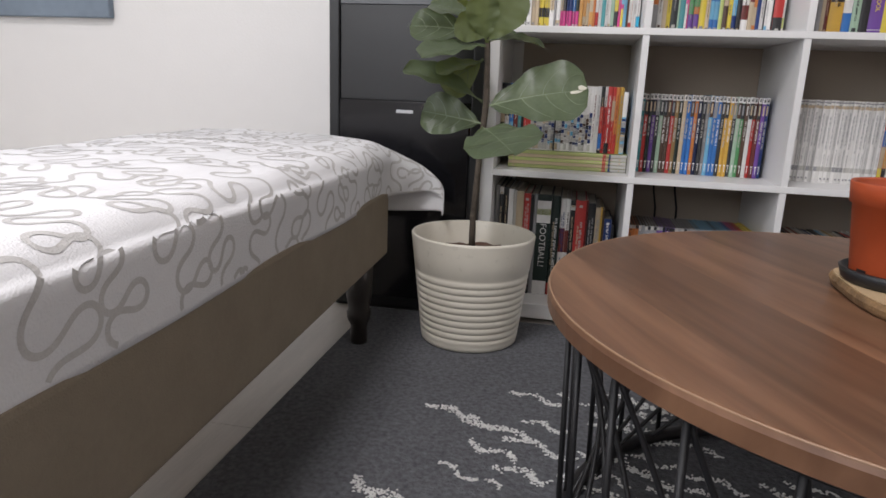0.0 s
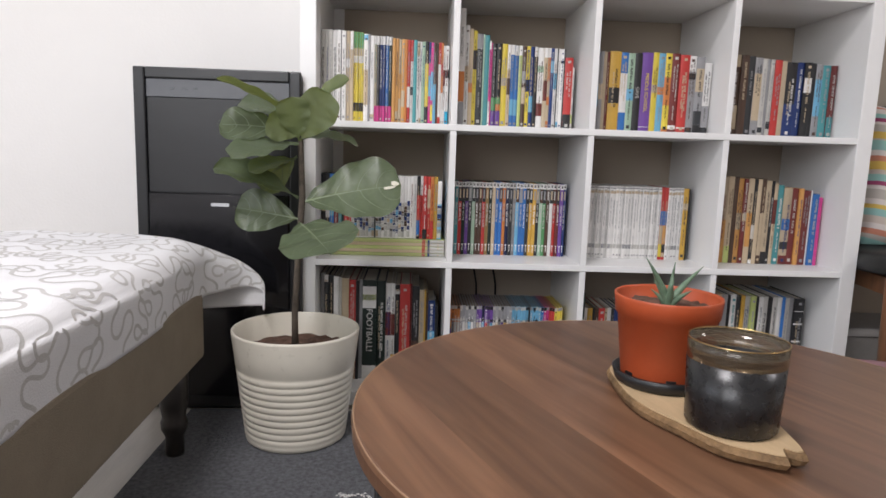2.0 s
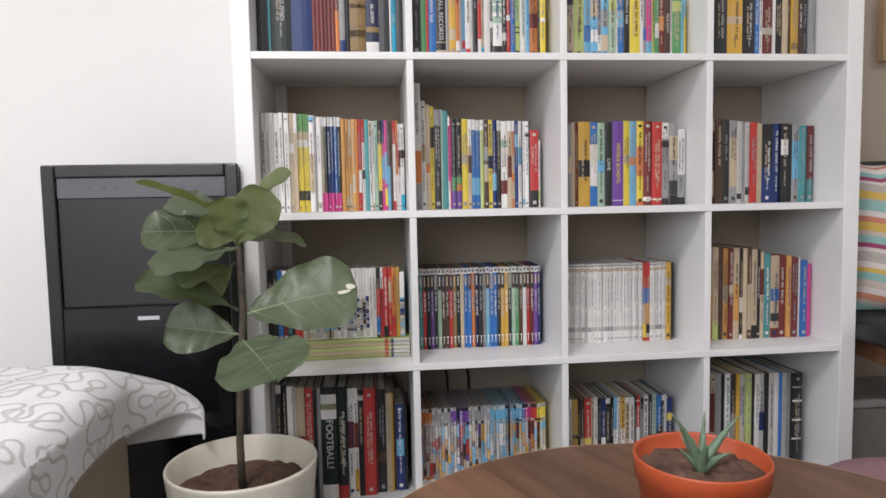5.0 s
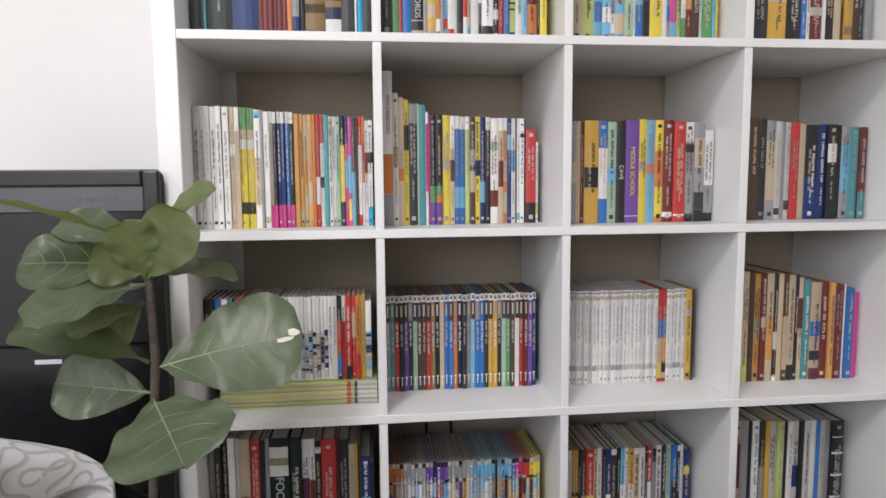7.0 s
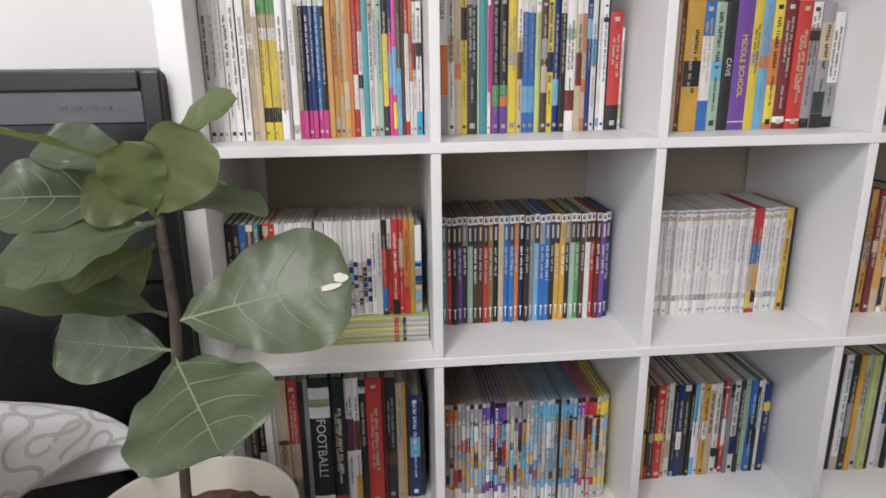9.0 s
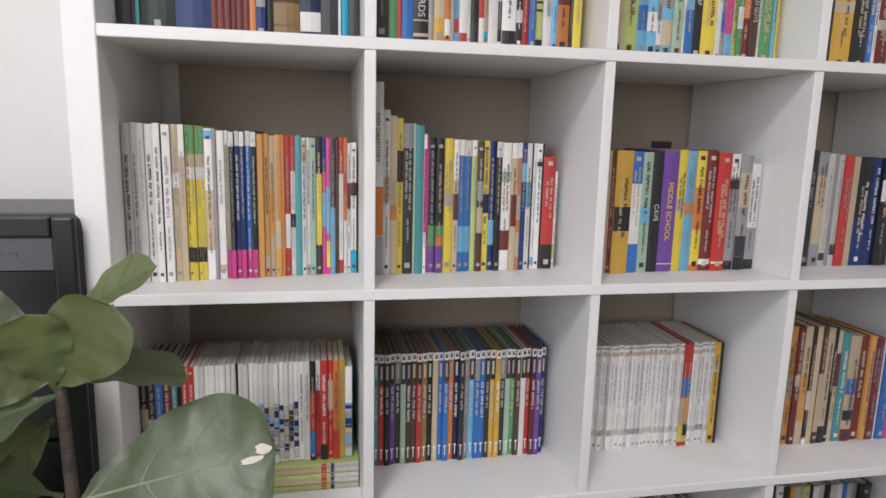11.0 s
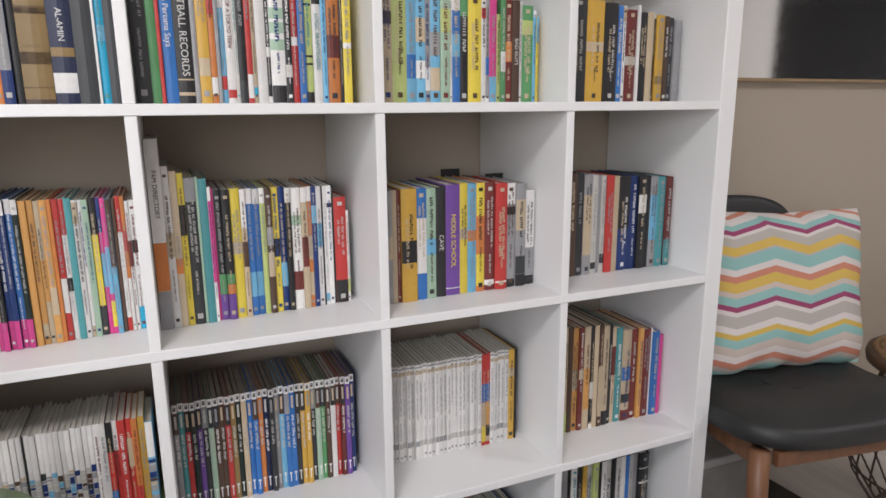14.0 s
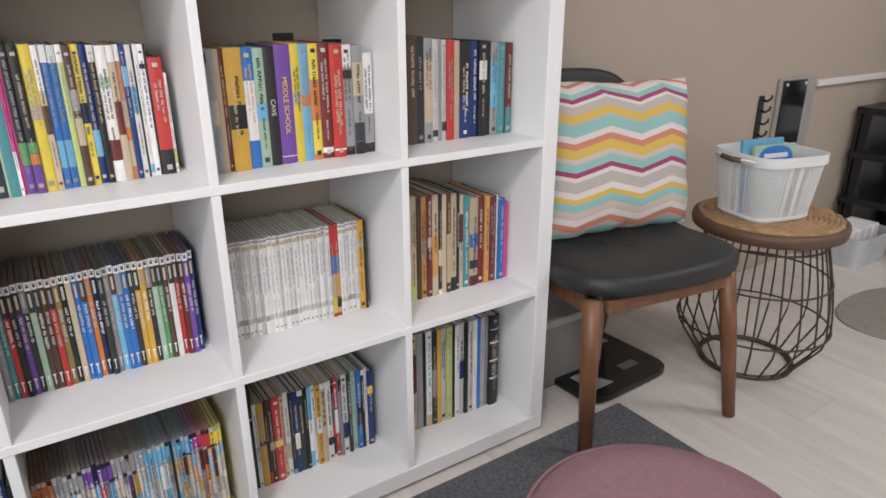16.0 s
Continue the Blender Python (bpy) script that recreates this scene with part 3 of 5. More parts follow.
leaf((0.034, -0.190, 0.686), (0.104, -0.228, 0.788), 0.094, (-0.12, -0.98, 0.10), 0.08, 0.04, 13, skin=M_LEAF_UNDER, veins=False)
leaf((0.032, -0.190, 0.686), (0.020, -0.222, 0.778), 0.074, (0.12, -0.98, 0.10), 0.08, 0.04, 14, skin=M_LEAF_UNDER, veins=False)
leaf((0.036, -0.186, 0.700), (-0.034, -0.222, 0.720), 0.068, (0.10, -0.95, 0.25), 0.12, 0.06, 15, skin=M_LEAF_UNDER, veins=False)
leaf((0.052, -0.184, 0.765), (0.142, -0.200, 0.821), 0.050, (-0.45, -0.60, 0.55), 0.20, 0.06, 16, skin=M_LEAF_UNDER)
leaf((0.038, -0.182, 0.690), (0.158, -0.150, 0.680), 0.072, (0.10, -0.28, 0.95), 0.10, 0.26, 17)
leaf((0.036, -0.176, 0.688), (0.086, -0.100, 0.715), 0.062, (0.15, -0.50, 0.85), 0.12, 0.10, 18)
# ---- coffee table ----
TX, TY, TR, TZ = 0.636, -0.892, 0.416, 0.368
table = thing("coffee_table", (TX, TY, 0.002), "round walnut coffee table on a black wire drum base", "coffee table")
part("tabletop", lathe([(0, TZ - 0.029), (TR - 0.008, TZ - 0.029), (TR - 0.001, TZ - 0.025), (TR, TZ - 0.008), (TR - 0.0015, TZ - 0.0035), (TR - 0.005, TZ - 0.002), (0, TZ - 0.002)], 128), M_WALNUT, table, "round walnut-veneered top")
ring = lambda r, z, n=64: [(r * math.cos(2 * math.pi * k / n), r * math.sin(2 * math.pi * k / n), z) for k in range(n)]
# lighter edge band, its colour carries the highlight along the rim
part("edge_line", tube([((TR - 0.0025) * math.cos(2 * math.pi * k / 128), (TR - 0.0025) * math.sin(2 * math.pi * k / 128), TZ - 0.0030) for k in range(128)], 0.0011, 6, closed=True), mat("edge_highlight", (0.30, 0.185, 0.11), 0.4, var=0.2), table, "thin pale edge band painting the highlight on the rim", smooth=True)
part("top_ring", tube(ring(0.386, TZ - 0.036), 0.006, 8, closed=True), M_WIRE, table, smooth=True)
part("base_ring", tube(ring(0.376, 0.012), 0.011, 10, closed=True), M_WIRE, table, smooth=True)
for k in range(26):
    a = 2 * math.pi * k / 26
    top = Vector((0.386 * math.cos(a), 0.386 * math.sin(a), TZ - 0.036))
    low = Vector((0.378 * math.cos(a), 0.378 * math.sin(a), 0.014))
    part("rod", tube([top, low], 0.0042, 6), M_WIRE, table, smooth=True)
    b = a + 2 * math.pi * 2.4 / 26
    pts = []
    for i in range(13):
        q = i / 12
        aa, rr = a + (b - a) * q**2.0, 0.386 - 0.010 * q - 0.045 * math.sin(math.pi * q)
        pts.append((rr * math.cos(aa), rr * math.sin(aa), (TZ - 0.036) * (1 - q) + 0.006 * q))
    part("curved_rod", tube(pts, 0.0034, 6), M_WIRE, table, smooth=True)

# things on the coffee table
TT = TZ  # top surface
tray = thing("wood_slice_tray", (0.627, -0.914, TT), "live-edge pale wood slice tray with bark edge on the coffee table", "tray", rz=-77)


def slice_outline(k, n):
    a = 2 * math.pi * k / n
    r = 1 + 0.06 * math.sin(3 * a + 1) + 0.03 * math.sin(7 * a)
    if abs(a - 0.15) < 0.16:
        r -= 0.16 * (1 - abs(a - 0.15) / 0.16)
    return 0.158 * r * math.cos(a), (0.066 + 0.009 * math.cos(a)) * r * math.sin(a)


NS = 72
rings_ = []
for sc, z in ((0.90, 0.0), (0.97, 0.004), (1.0, 0.011), (0.975, 0.0165), (0.955, 0.017)):
    rings_.append([(sc * slice_outline(k, NS)[0], sc * slice_outline(k, NS)[1], z) for k in range(NS)])
part("bark_edge", loft(rings_), M_BARK, tray, "rough brown bark edge")
part("slice", loft([[(0.955 * slice_outline(k, NS)[0], 0.955 * slice_outline(k, NS)[1], z) for k in range(NS)] for z in (0.0172, 0.0185)]), M_SLICE, tray, "pale polished wood face")
TRAYZ = TT + 0.0185
OX, OY = 0.617, -0.856
sau = tagged(part("saucer", lathe([(0, 0.0), (0.056, 0.0), (0.060, 0.003), (0.064, 0.016), (0.061, 0.017), (0.057, 0.006), (0, 0.005)], 40, at=(OX, OY, TRAYZ)), M_BLACKPL, smooth=True), "black plastic plant saucer", "saucer")
opot = thing("orange_pot", (OX, OY, TRAYZ + 0.006), "orange plastic nursery pot in a black saucer", "plant pot")
part("pot", lathe([(0, 0), (0.05141, 0), (0.05254, 0.00327), (0.06158, 0.08393), (0.06464, 0.0848), (0.0669, 0.1074), (0.06644, 0.109), (0.06464, 0.109), (0.06328, 0.1063), (0.06045, 0.07848), (0, 0.0763)], 56), M_TERRA, opot, smooth=True)
for k in range(6):
    a = k * 1.047 + 0.35
    part("drain_slot", box((-0.006, -0.0015, 0.003), (0.006, 0.0015, 0.012)), M_BLACKPL, opot).matrix_basis = pose(0.0530 * math.cos(a), 0.0530 * math.sin(a), 0, 0, 0, math.degrees(a) + 90)
PX2, PY2 = PX, PY
PX, PY = OX, OY
tagged(part("pot_soil", soil_mesh(0.0615, TRAYZ + 0.098, 4.0, 0.006), M_SOIL, smooth=True), "dry brown potting soil in the orange pot", "soil")
PX, PY = PX2, PY2
aloe = thing("aloe", (OX, OY, TRAYZ + 0.097), "small aloe with pointed grey-green leaves", "plant")
for tx, ty, tz, w in ((-0.036, -0.010, 0.066, 0.0056), (0.046, 0.008, 0.054, 0.0058), (0.012, 0.016, 0.058, 0.0048), (-0.004, -0.02, 0.036, 0.0066), (0.02, -0.022, 0.028, 0.0056), (-0.014, 0.018, 0.034, 0.0048), (0.004, 0.024, 0.026, 0.0042), (-0.022, 0.004, 0.024, 0.0046)):
    pts = [Vector((tx * q**1.4, ty * q**1.4, tz * q)) for q in (0, 0.2, 0.4, 0.6, 0.8, 0.93, 1)]
    part("leaf", tube(pts, [w, w * 0.95, w * 0.82, w * 0.62, w * 0.36, w * 0.16, 0.0004], 8), M_ALOE, aloe, smooth=True)
CX, CY = 0.642, -0.992
cup = thing("candle_jar", (CX, CY, TRAYZ), "black glass candle jar with clear smoked top and brass rim", "candle jar")
part("glass", lathe([(0, 0), (0.04403, 0), (0.0482, 0.00432), (0.05093, 0.07452), (0.04915, 0.07452), (0.04581, 0.00648), (0, 0.0054)], 56), M_JAR, cup, "black glossy lower glass", smooth=True)
clear_ = part("clear_band", lathe([(0.04927, 0.07484), (0.05093, 0.07484), (0.05153, 0.09558), (0.05022, 0.09612), (0.04927, 0.07484)], 56), M_BLACKGLASS, cup, "clear smoked glass band below the rim", smooth=True)
clear_.visible_shadow = False
part("rim", lathe([(0.0501, 0.09634), (0.05165, 0.09634), (0.05165, 0.0972), (0.0501, 0.0972), (0.0501, 0.09634)], 56), M_GOLD, cup, "thin brass rim", smooth=True)
part("wax", lathe([(0, 0.00594), (0.04546, 0.00702), (0.0482, 0.07128), (0.04641, 0.07236), (0, 0.0702)], 40), M_WAX, cup, "dark candle wax")
part("wick", tube([(0, 0, 0.071), (0.001, 0.001, 0.082)], 0.001, 6), M_WIRE, cup)

# ---- dining chair with cushion ----
chair = thing("dining_chair", (1.717, 0.022, 0), "dining chair with charcoal seat and teak legs", "chair", rz=-9)


def seat_mesh():
    rings = []
    for sc, z in ((0.93, 0.395), (0.985, 0.402), (1.0, 0.418), (0.985, 0.438), (0.93, 0.447), (0.6, 0.449), (0.2, 0.447)):
        rings.append([(x * sc, y * sc, z - 0.012 * (1 - abs(y) / 0.23) + 0.010 * (x / 0.24) ** 2) for x, y in superround(0.252, 0.228, 4.0, 56, 0.008)])
    return loft(rings)


part("seat", seat_mesh(), M_SEAT, chair, "charcoal upholstered seat", smooth=True)
for x, y, sx, sy in ((-0.212, -0.185, -0.002, -0.02), (0.190, -0.185, 0.055, -0.03)):
    part("leg", tube([(x, y, 0.40), (x + 0.4 * sx, y + 0.4 * sy, 0.25), (x + sx, y + sy, -0.010)], [0.021, 0.021, 0.0160], 14), M_TEAK, chair, "tapered teak leg", smooth=True)
for x in (-0.185, 0.185):
    part("leg", tube([(x, 0.27, -0.010), (x, 0.20, 0.32), (x * 0.98, 0.20, 0.45), (x * 0.96, 0.255, 0.70)], [0.013, 0.020, 0.019, 0.014], 14), M_TEAK, chair, "tapered teak leg", smooth=True)
part("front_rail", box((-0.178, -0.200, 0.362), (0.178, -0.180, 0.396), 0.004, 2), M_TEAK, chair)
for x in (-0.200, 0.182):
    part("side_rail", box((x, -0.165, 0.345), (x + 0.018, 0.185, 0.392), 0.004, 2), M_TEAK, chair)


def back_mesh():
    rings = []
    for sc, off in ((0.90, 0.0), (1.0, 0.008), (1.0, 0.022), (0.90, 0.030)):
        rings.append([(x * sc, 0.232 + off + 0.10 * (z + 0.14) * 0.9 - 0.30 * (x * sc) ** 2 * 0.6, 0.718 + z * sc) for x, z in superround(0.215, 0.135, 3.0, 48)])
    return loft(rings)


part("backrest", back_mesh(), M_SEAT, chair, "charcoal padded backrest", smooth=True)

M_CHEV = bpy.data.materials.new("chevron_print")
M_CHEV.use_nodes = True


def chevron(m):
    N, L = m.node_tree.nodes, m.node_tree.links
    b = N["Principled BSDF"]
    b.inputs["Roughness"].default_value = 0.9
    b.inputs["Specular IOR Level"].default_value = 0.2
    tc, sep = N.new("ShaderNodeTexCoord"), N.new("ShaderNodeSeparateXYZ")
    L.new(tc.outputs["Object"], sep.inputs[0])

    def math_(op, a, b_=None, c=None):
        n = N.new("ShaderNodeMath")
        n.operation = op
        for i, v in enumerate((a, b_, c)):
            if v is None:
                continue
            if isinstance(v, (int, float)):
                n.inputs[i].default_value = v
            else:
                L.new(v, n.inputs[i])
        return n.outputs[0]

    # a zigzag of 0.196 m, and bands down the height of 0.392 m
    zig = math_("PINGPONG", math_("ADD", sep.outputs["X"], 1.735), 0.098)
    h = math_("ADD", sep.outputs["Z"], math_("MULTIPLY", zig, -0.26))
    q = math_("MULTIPLY_ADD", h, -1 / 0.392, 0.485)
    r = N.new("ShaderNodeValToRGB")
    r.color_ramp.interpolation = "CONSTANT"
    inks = dict(m=(0.34, 0.075, 0.16), w=(0.72, 0.66, 0.63), g=(0.50, 0.46, 0.42), y=(0.68, 0.47, 0.12), t=(0.30, 0.52, 0.49), c=(0.60, 0.25, 0.17), b=(0.60, 0.51, 0.45))
    bands = "w00 c02 w04 t08 m11 w14 g16 y21 g26 t27 w34 c38 y42 b48 t51 m56 w59 g62 w69 y73 t76 b81 w86 c90 g94 t97"
    els = r.color_ramp.elements
    for k, word in enumerate(bands.split()):
        e = els[k] if k < 2 else els.new(1.0)
        e.position, e.color = int(word[1:]) / 100, (*inks[word[0]], 1)
    L.new(q, r.inputs[0])
    n1 = N.new("ShaderNodeTexNoise")
    n1.inputs["Scale"].default_value = 350
    bp = N.new("ShaderNodeBump")
    bp.inputs["Strength"].default_value, bp.inputs["Distance"].default_value = 0.4, 0.003
    L.new(n1.outputs["Fac"], bp.inputs["Height"]), L.new(bp.outputs[0], b.inputs["Normal"])
    L.new(r.outputs[0], b.inputs["Base Color"])


chevron(M_CHEV)


def cushion_mesh(w, h, d):
    bm = bmesh.new()
    n = 28
    for side in (-1, 1):
        vs = []
        for i in range(n + 1):
            for j in range(n + 1):
                u, v = 2 * i / n - 1, 2 * j / n - 1
                edge = max(0.0, (1 - u**4) * (1 - v**4)) ** 0.55
                pin = 1 - 0.055 * (1 - (abs(u) * abs(v)) ** 0.6)
                wr = 0.009 * math.sin(14 * u + 5 * v) * (abs(v) ** 3) * (1 - 0.6 * edge)
                x, z = u * w * (pin if abs(u) > abs(v) else 1 - 0.02 * (1 - abs(v))), v * h * (pin if abs(v) >= abs(u) else 1 - 0.02 * (1 - abs(u)))
                y = side * d * edge + wr + 0.006 * noise.noise(Vector((u * 2.2, v * 2.2, side)))
                vs.append(bm.verts.new((x, y, z)))
        for i in range(n):
            for j in range(n):
                a = i * (n + 1) + j
                bm.faces.new((vs[a], vs[a + n + 1], vs[a + n + 2], vs[a + 1]))
    bmesh.ops.remove_doubles(bm, verts=bm.verts, dist=0.0008)
    bmesh.ops.recalc_face_normals(bm, faces=bm.faces)
    return bm


cushion = part("cushion", cushion_mesh(0.232, 0.196, 0.062), M_CHEV, smooth=True)
cushion.matrix_world = pose(1.783, 0.105, 0.642, -11, 1.5, -9)
tagged(cushion, "square cushion with colourful zigzag stripes leaning on the chair", "cushion")

# ---- wire side table, basket, books ----
SX, SY = 2.234, -0.074
side = thing("side_table", (SX, SY, -0.012), "round side table with seagrass top and brown wire cage", "side table")
part("top_rim", lathe([(0, 0.425), (0.190, 0.425), (0.203, 0.432), (0.206, 0.448), (0.203, 0.461), (0.190, 0.463), (0, 0.455)], 64), M_BROWNRIM, side, "brown wooden rim", smooth=True)
bm = bmesh.new()
for k in range(14):  # seagrass plait, ring on ring, each one uneven
    tube([(x * (1 + 0.012 * math.sin(i * 2.1 + k)), y * (1 + 0.012 * math.sin(i * 2.1 + k)), z + 0.0016 * math.sin(i * 1.6 + k * 2)) for i, (x, y, z) in enumerate(ring(0.010 + k * 0.0132, 0.4635, 72))], 0.0082, 7, bm, closed=True)
part("woven_top", bm, M_WICKER, side, "woven seagrass top", smooth=True)
cage = lambda q: 0.150 + 0.050 * math.sin(math.pi * min(q * 0.62 + 0.36, 1.0)) * 1.2 - 0.075 * max(0, 0.28 - q) / 0.28
for k in range(22):
    a = 2 * math.pi * k / 22
    part("rod", tube([(cage(q) * math.cos(a), cage(q) * math.sin(a), 0.006 + q * 0.42) for q in [i / 12 for i in range(13)]], 0.003, 6), M_BROWNWIRE, side, smooth=True)
for q in (0.32, 0.66, 0.93):
    part("hoop", tube(ring(cage(q) + 0.002, 0.006 + q * 0.42), 0.003, 6, closed=True), M_BROWNWIRE, side, smooth=True)
part("base_hoop", tube(ring(cage(0), 0.008), 0.008, 8, closed=True), M_BROWNWIRE, side, smooth=True)

BX, BY, BZ = 2.206, -0.064, 0.4605
basket = thing("basket", (BX, BY, BZ), "white perforated metal basket with a wooden-ended handle", "basket", rz=-14)
basket.matrix_world = basket.matrix_world @ Matrix.Diagonal((0.95, 0.97, 1.10, 1.0))


def basket_wall(n=112, rows=26):
    """A tapered wall of fine mesh: thin bars with holes between."""
    bm = bmesh.new()
    lo, hi = superround(0.102, 0.092, 5, n), superround(0.118, 0.108, 5, n)
    pos = lambda k, q, o=0.0: Vector((lo[k % n][0] * (1 - q) + hi[k % n][0] * q + o * (1 if lo[k % n][0] > 0 else -1), lo[k % n][1] * (1 - q) + hi[k % n][1] * q, 0.012 + q * 0.128))
    for k in range(n):
        for i in range(rows):
            q0, q1 = i / rows, (i + 0.42) / rows
            bm.faces.new([bm.verts.new(p) for p in (pos(k, q0), pos(k + 1, q0), pos(k + 1, q1), pos(k, q1))])
        p0, p1 = pos(k, 0), pos(k, 1)
        s = (pos(k + 1, 0) - p0) * 0.42
        bm.faces.new([bm.verts.new(p) for p in (p0, p0 + s, p1 + s, p1)])
    fs = list(bm.faces)
    bmesh.ops.recalc_face_normals(bm, faces=fs)
    bmesh.ops.solidify(bm, geom=fs, thickness=0.0008)
    return bm


tagged(part("mesh_wall", basket_wall(), M_WHITEPL, basket, "fine white mesh wall"), kind="stuff")
lo_, hi_ = superround(0.119, 0.109, 5, 64), superround(0.124, 0.114, 5, 64)
part("rim", loft([[(x, y, 0.140) for x, y in lo_], [(x, y, 0.140) for x, y in hi_], [(x, y, 0.164) for x, y in hi_], [(x, y, 0.164) for x, y in lo_], [(x, y, 0.140) for x, y in lo_]], cap=False), M_WHITEPL, basket)
b_ = superround(0.103, 0.093, 5, 64)
part("bottom", loft([[(x * 0.96, y * 0.96, 0.0) for x, y in b_], [(x, y, 0.006) for x, y in b_], [(x, y, 0.014) for x, y in b_]]), M_WHITEPL, basket)
part("handle", tube([(-0.125, -0.07, 0.150), (-0.139, -0.06, 0.155), (-0.145, 0.0, 0.150), (-0.139, 0.06, 0.155), (-0.125, 0.07, 0.150)], 0.003, 8), M_WHITEPL, basket, smooth=True)
part("handle_grip", tube([(-0.1425, -0.035, 0.152), (-0.145, 0.0, 0.150), (-0.1425, 0.035, 0.152)], 0.0065, 10), M_BROWNRIM, basket, "brown wooden grip", smooth=True)

# ---- mauve pouf ----
pouf = thing("pouf", (1.19, -0.585, 0.002), "low round mauve fabric pouf standing on the rug", "pouf")
part("body", lathe([(0, 0.0), (0.19, 0.0), (0.218, 0.012), (0.226, 0.05), (0.228, 0.21), (0.220, 0.254), (0.201, 0.272), (0.15, 0.281), (0, 0.283)], 72), M_MAUVE, pouf, smooth=True)
part("piping", tube(ring(0.2225, 0.253, 72), 0.0035, 6, closed=True), M_MAUVE, pouf, smooth=True)

# ---- things by and on the right-hand wall ----
mirror = thing("wall_mirror", (0, 0, 0), "long frameless wall mirror with a thin wood edge", "mirror")
M_MIRROR = mat("mirror_glass", (0.82, 0.83, 0.82), 0.02, metal=1.0, var=0.01)
part("backing", box((1.79, 0.322, 1.147), (3.09, Y1 - 0.001, 1.90), 0.002), M_SLICE, mirror, "thin pale wood backing")
part("glass", box((1.796, 0.3165, 1.154), (3.084, 0.3215, 1.894)), M_MIRROR, mirror, "silvered glass")
tv = thing("television", (X1 - 0.001, -1.23, 1.15), "large black flat television on the wall", "television")
part("case", box((-0.045, -0.55, 0.0), (0.0, 0.55, 0.64), 0.004), M_BLACKPL, tv)
part("screen", box((-0.047, -0.54, 0.012), (-0.0455, 0.54, 0.628)), M_BLACKGLOSS, tv, "dark glossy screen")
robe = thing("wardrobe", (4.08, -2.72, -0.012), "tan wooden wardrobe with two doors", "wardrobe")
M_TAN = mat("tan_wood", (0.40, 0.26, 0.13), 0.5, var=0.15, scale=5, stretch=(6, 6, 1))
part("body", box((-0.28, -0.5, 0.0), (0.30, 0.5, 2.0), 0.004), M_TAN, robe)
for y in (-0.495, 0.005):
    dr = part("door", box((-0.302, y, 0.05), (-0.2815, y + 0.49, 1.99), 0.003), M_TAN, robe)
    part("handle", box((-0.318, y + (0.46 if y < 0 else 0.015), 0.9), (-0.303, y + (0.475 if y < 0 else 0.03), 1.12), 0.003), M_SILVER, dr, "silver bar handle")
panel = thing("wall_panel", (0, 0, 0), "black glass door panel on a clear plate on the wall", "wall panel")
part("plate", box((2.905, 0.337, 0.478), (3.153, Y1 - 0.001, 0.755), 0.003), mat("clear_plate", (0.34, 0.33, 0.32), 0.2, var=0.05), panel)
part("screen", box((2.920, 0.330, 0.488), (3.078, 0.3365, 0.747), 0.002), M_BLACKGLOSS, panel, "black glass front")
for x in (2.935, 3.062):
    part("stud", lathe([(0, 0), (0.006, 0), (0.006, 0.004), (0, 0.005)], 16), M_SILVER, panel).matrix_basis = pose(x, 0.330, 0.733, 90)
hook = thing("wall_hooks", (2.815, Y1, 0.61), "black hooks with hanging keys on the wall", "hook rail")
part("plate", box((-0.018, -0.008, -0.10), (0.012, -0.001, 0.09), 0.002), M_BLACKPL, hook)
for z in (0.075, 0.035, -0.01, -0.055):
    part("hook", tube([(0, -0.008, z), (0.004, -0.022, z - 0.004), (0.016, -0.03, z + 0.006), (0.022, -0.028, z + 0.016)], 0.0045, 8), M_WIRE, hook, smooth=True)
structure("trim", box((3.165, Y1 - 0.02, 0.712), (X1, Y1 - 0.001, 0.738), 0.003), M_TRUNK, "white cable duct along the wall", "cable duct")

scale = thing("bathroom_scale", (1.806, 0.160, -0.012), "black glass bathroom scale with fine white stripes under the chair", "scale", rz=2)
part("body", loft([[(x * q, y * q, z) for x, y in superround(0.168, 0.170, 7, 56)] for q, z in ((0.97, 0.004), (1.0, 0.008), (1.0, 0.022), (0.985, 0.025))]), M_BLACKGLOSS, scale)
part("display", box((0.03, -0.105, 0.0252), (0.095, -0.075, 0.0258)), M_GREYPL, scale, "grey display")
for x, y in ((-0.1, -0.1), (0.1, -0.1), (-0.1, 0.1), (0.1, 0.1)):
    part("foot", lathe([(0, 0), (0.015, 0), (0.015, 0.0045), (0, 0.0045)], 16, at=(x, y, 0)), M_BLACKPL, scale)
for k in range(12):
    part("stripe", box((-0.130, -0.128 + k * 0.0075, 0.0252), (-0.045 - 0.004 * k, -0.1255 + k * 0.0075, 0.0256)), M_PAPER, scale)
    part("stripe", box((-0.02 + 0.006 * k, 0.044 + k * 0.0075, 0.0252), (0.130, 0.0465 + k * 0.0075, 0.0256)), M_PAPER, scale)

cabinet = thing("black_stand", (3.75, 0.12, -0.012), "black stand with stacked things beside the wall", "stand")
for x, y in ((-0.2, -0.17), (0.2, -0.17), (-0.2, 0.17), (0.2, 0.17)):
    part("leg", box((x - 0.02, y - 0.02, 0), (x + 0.02, y + 0.02, 0.60), 0.004), M_BLACKPL, cabinet)
for z in (0.20, 0.40, 0.59):
    part("shelf", box((-0.24, -0.21, z), (0.24, 0.21, z + 0.03), 0.004), M_BLACKPL, cabinet)
part("back_panel", box((-0.22, 0.195, 0.0), (0.22, 0.205, 0.59)), M_BLACKPL, cabinet)
lamp = thing("desk_lamp", (3.62, 0.12, 0.608), "black desk lamp with pale shade", "lamp")
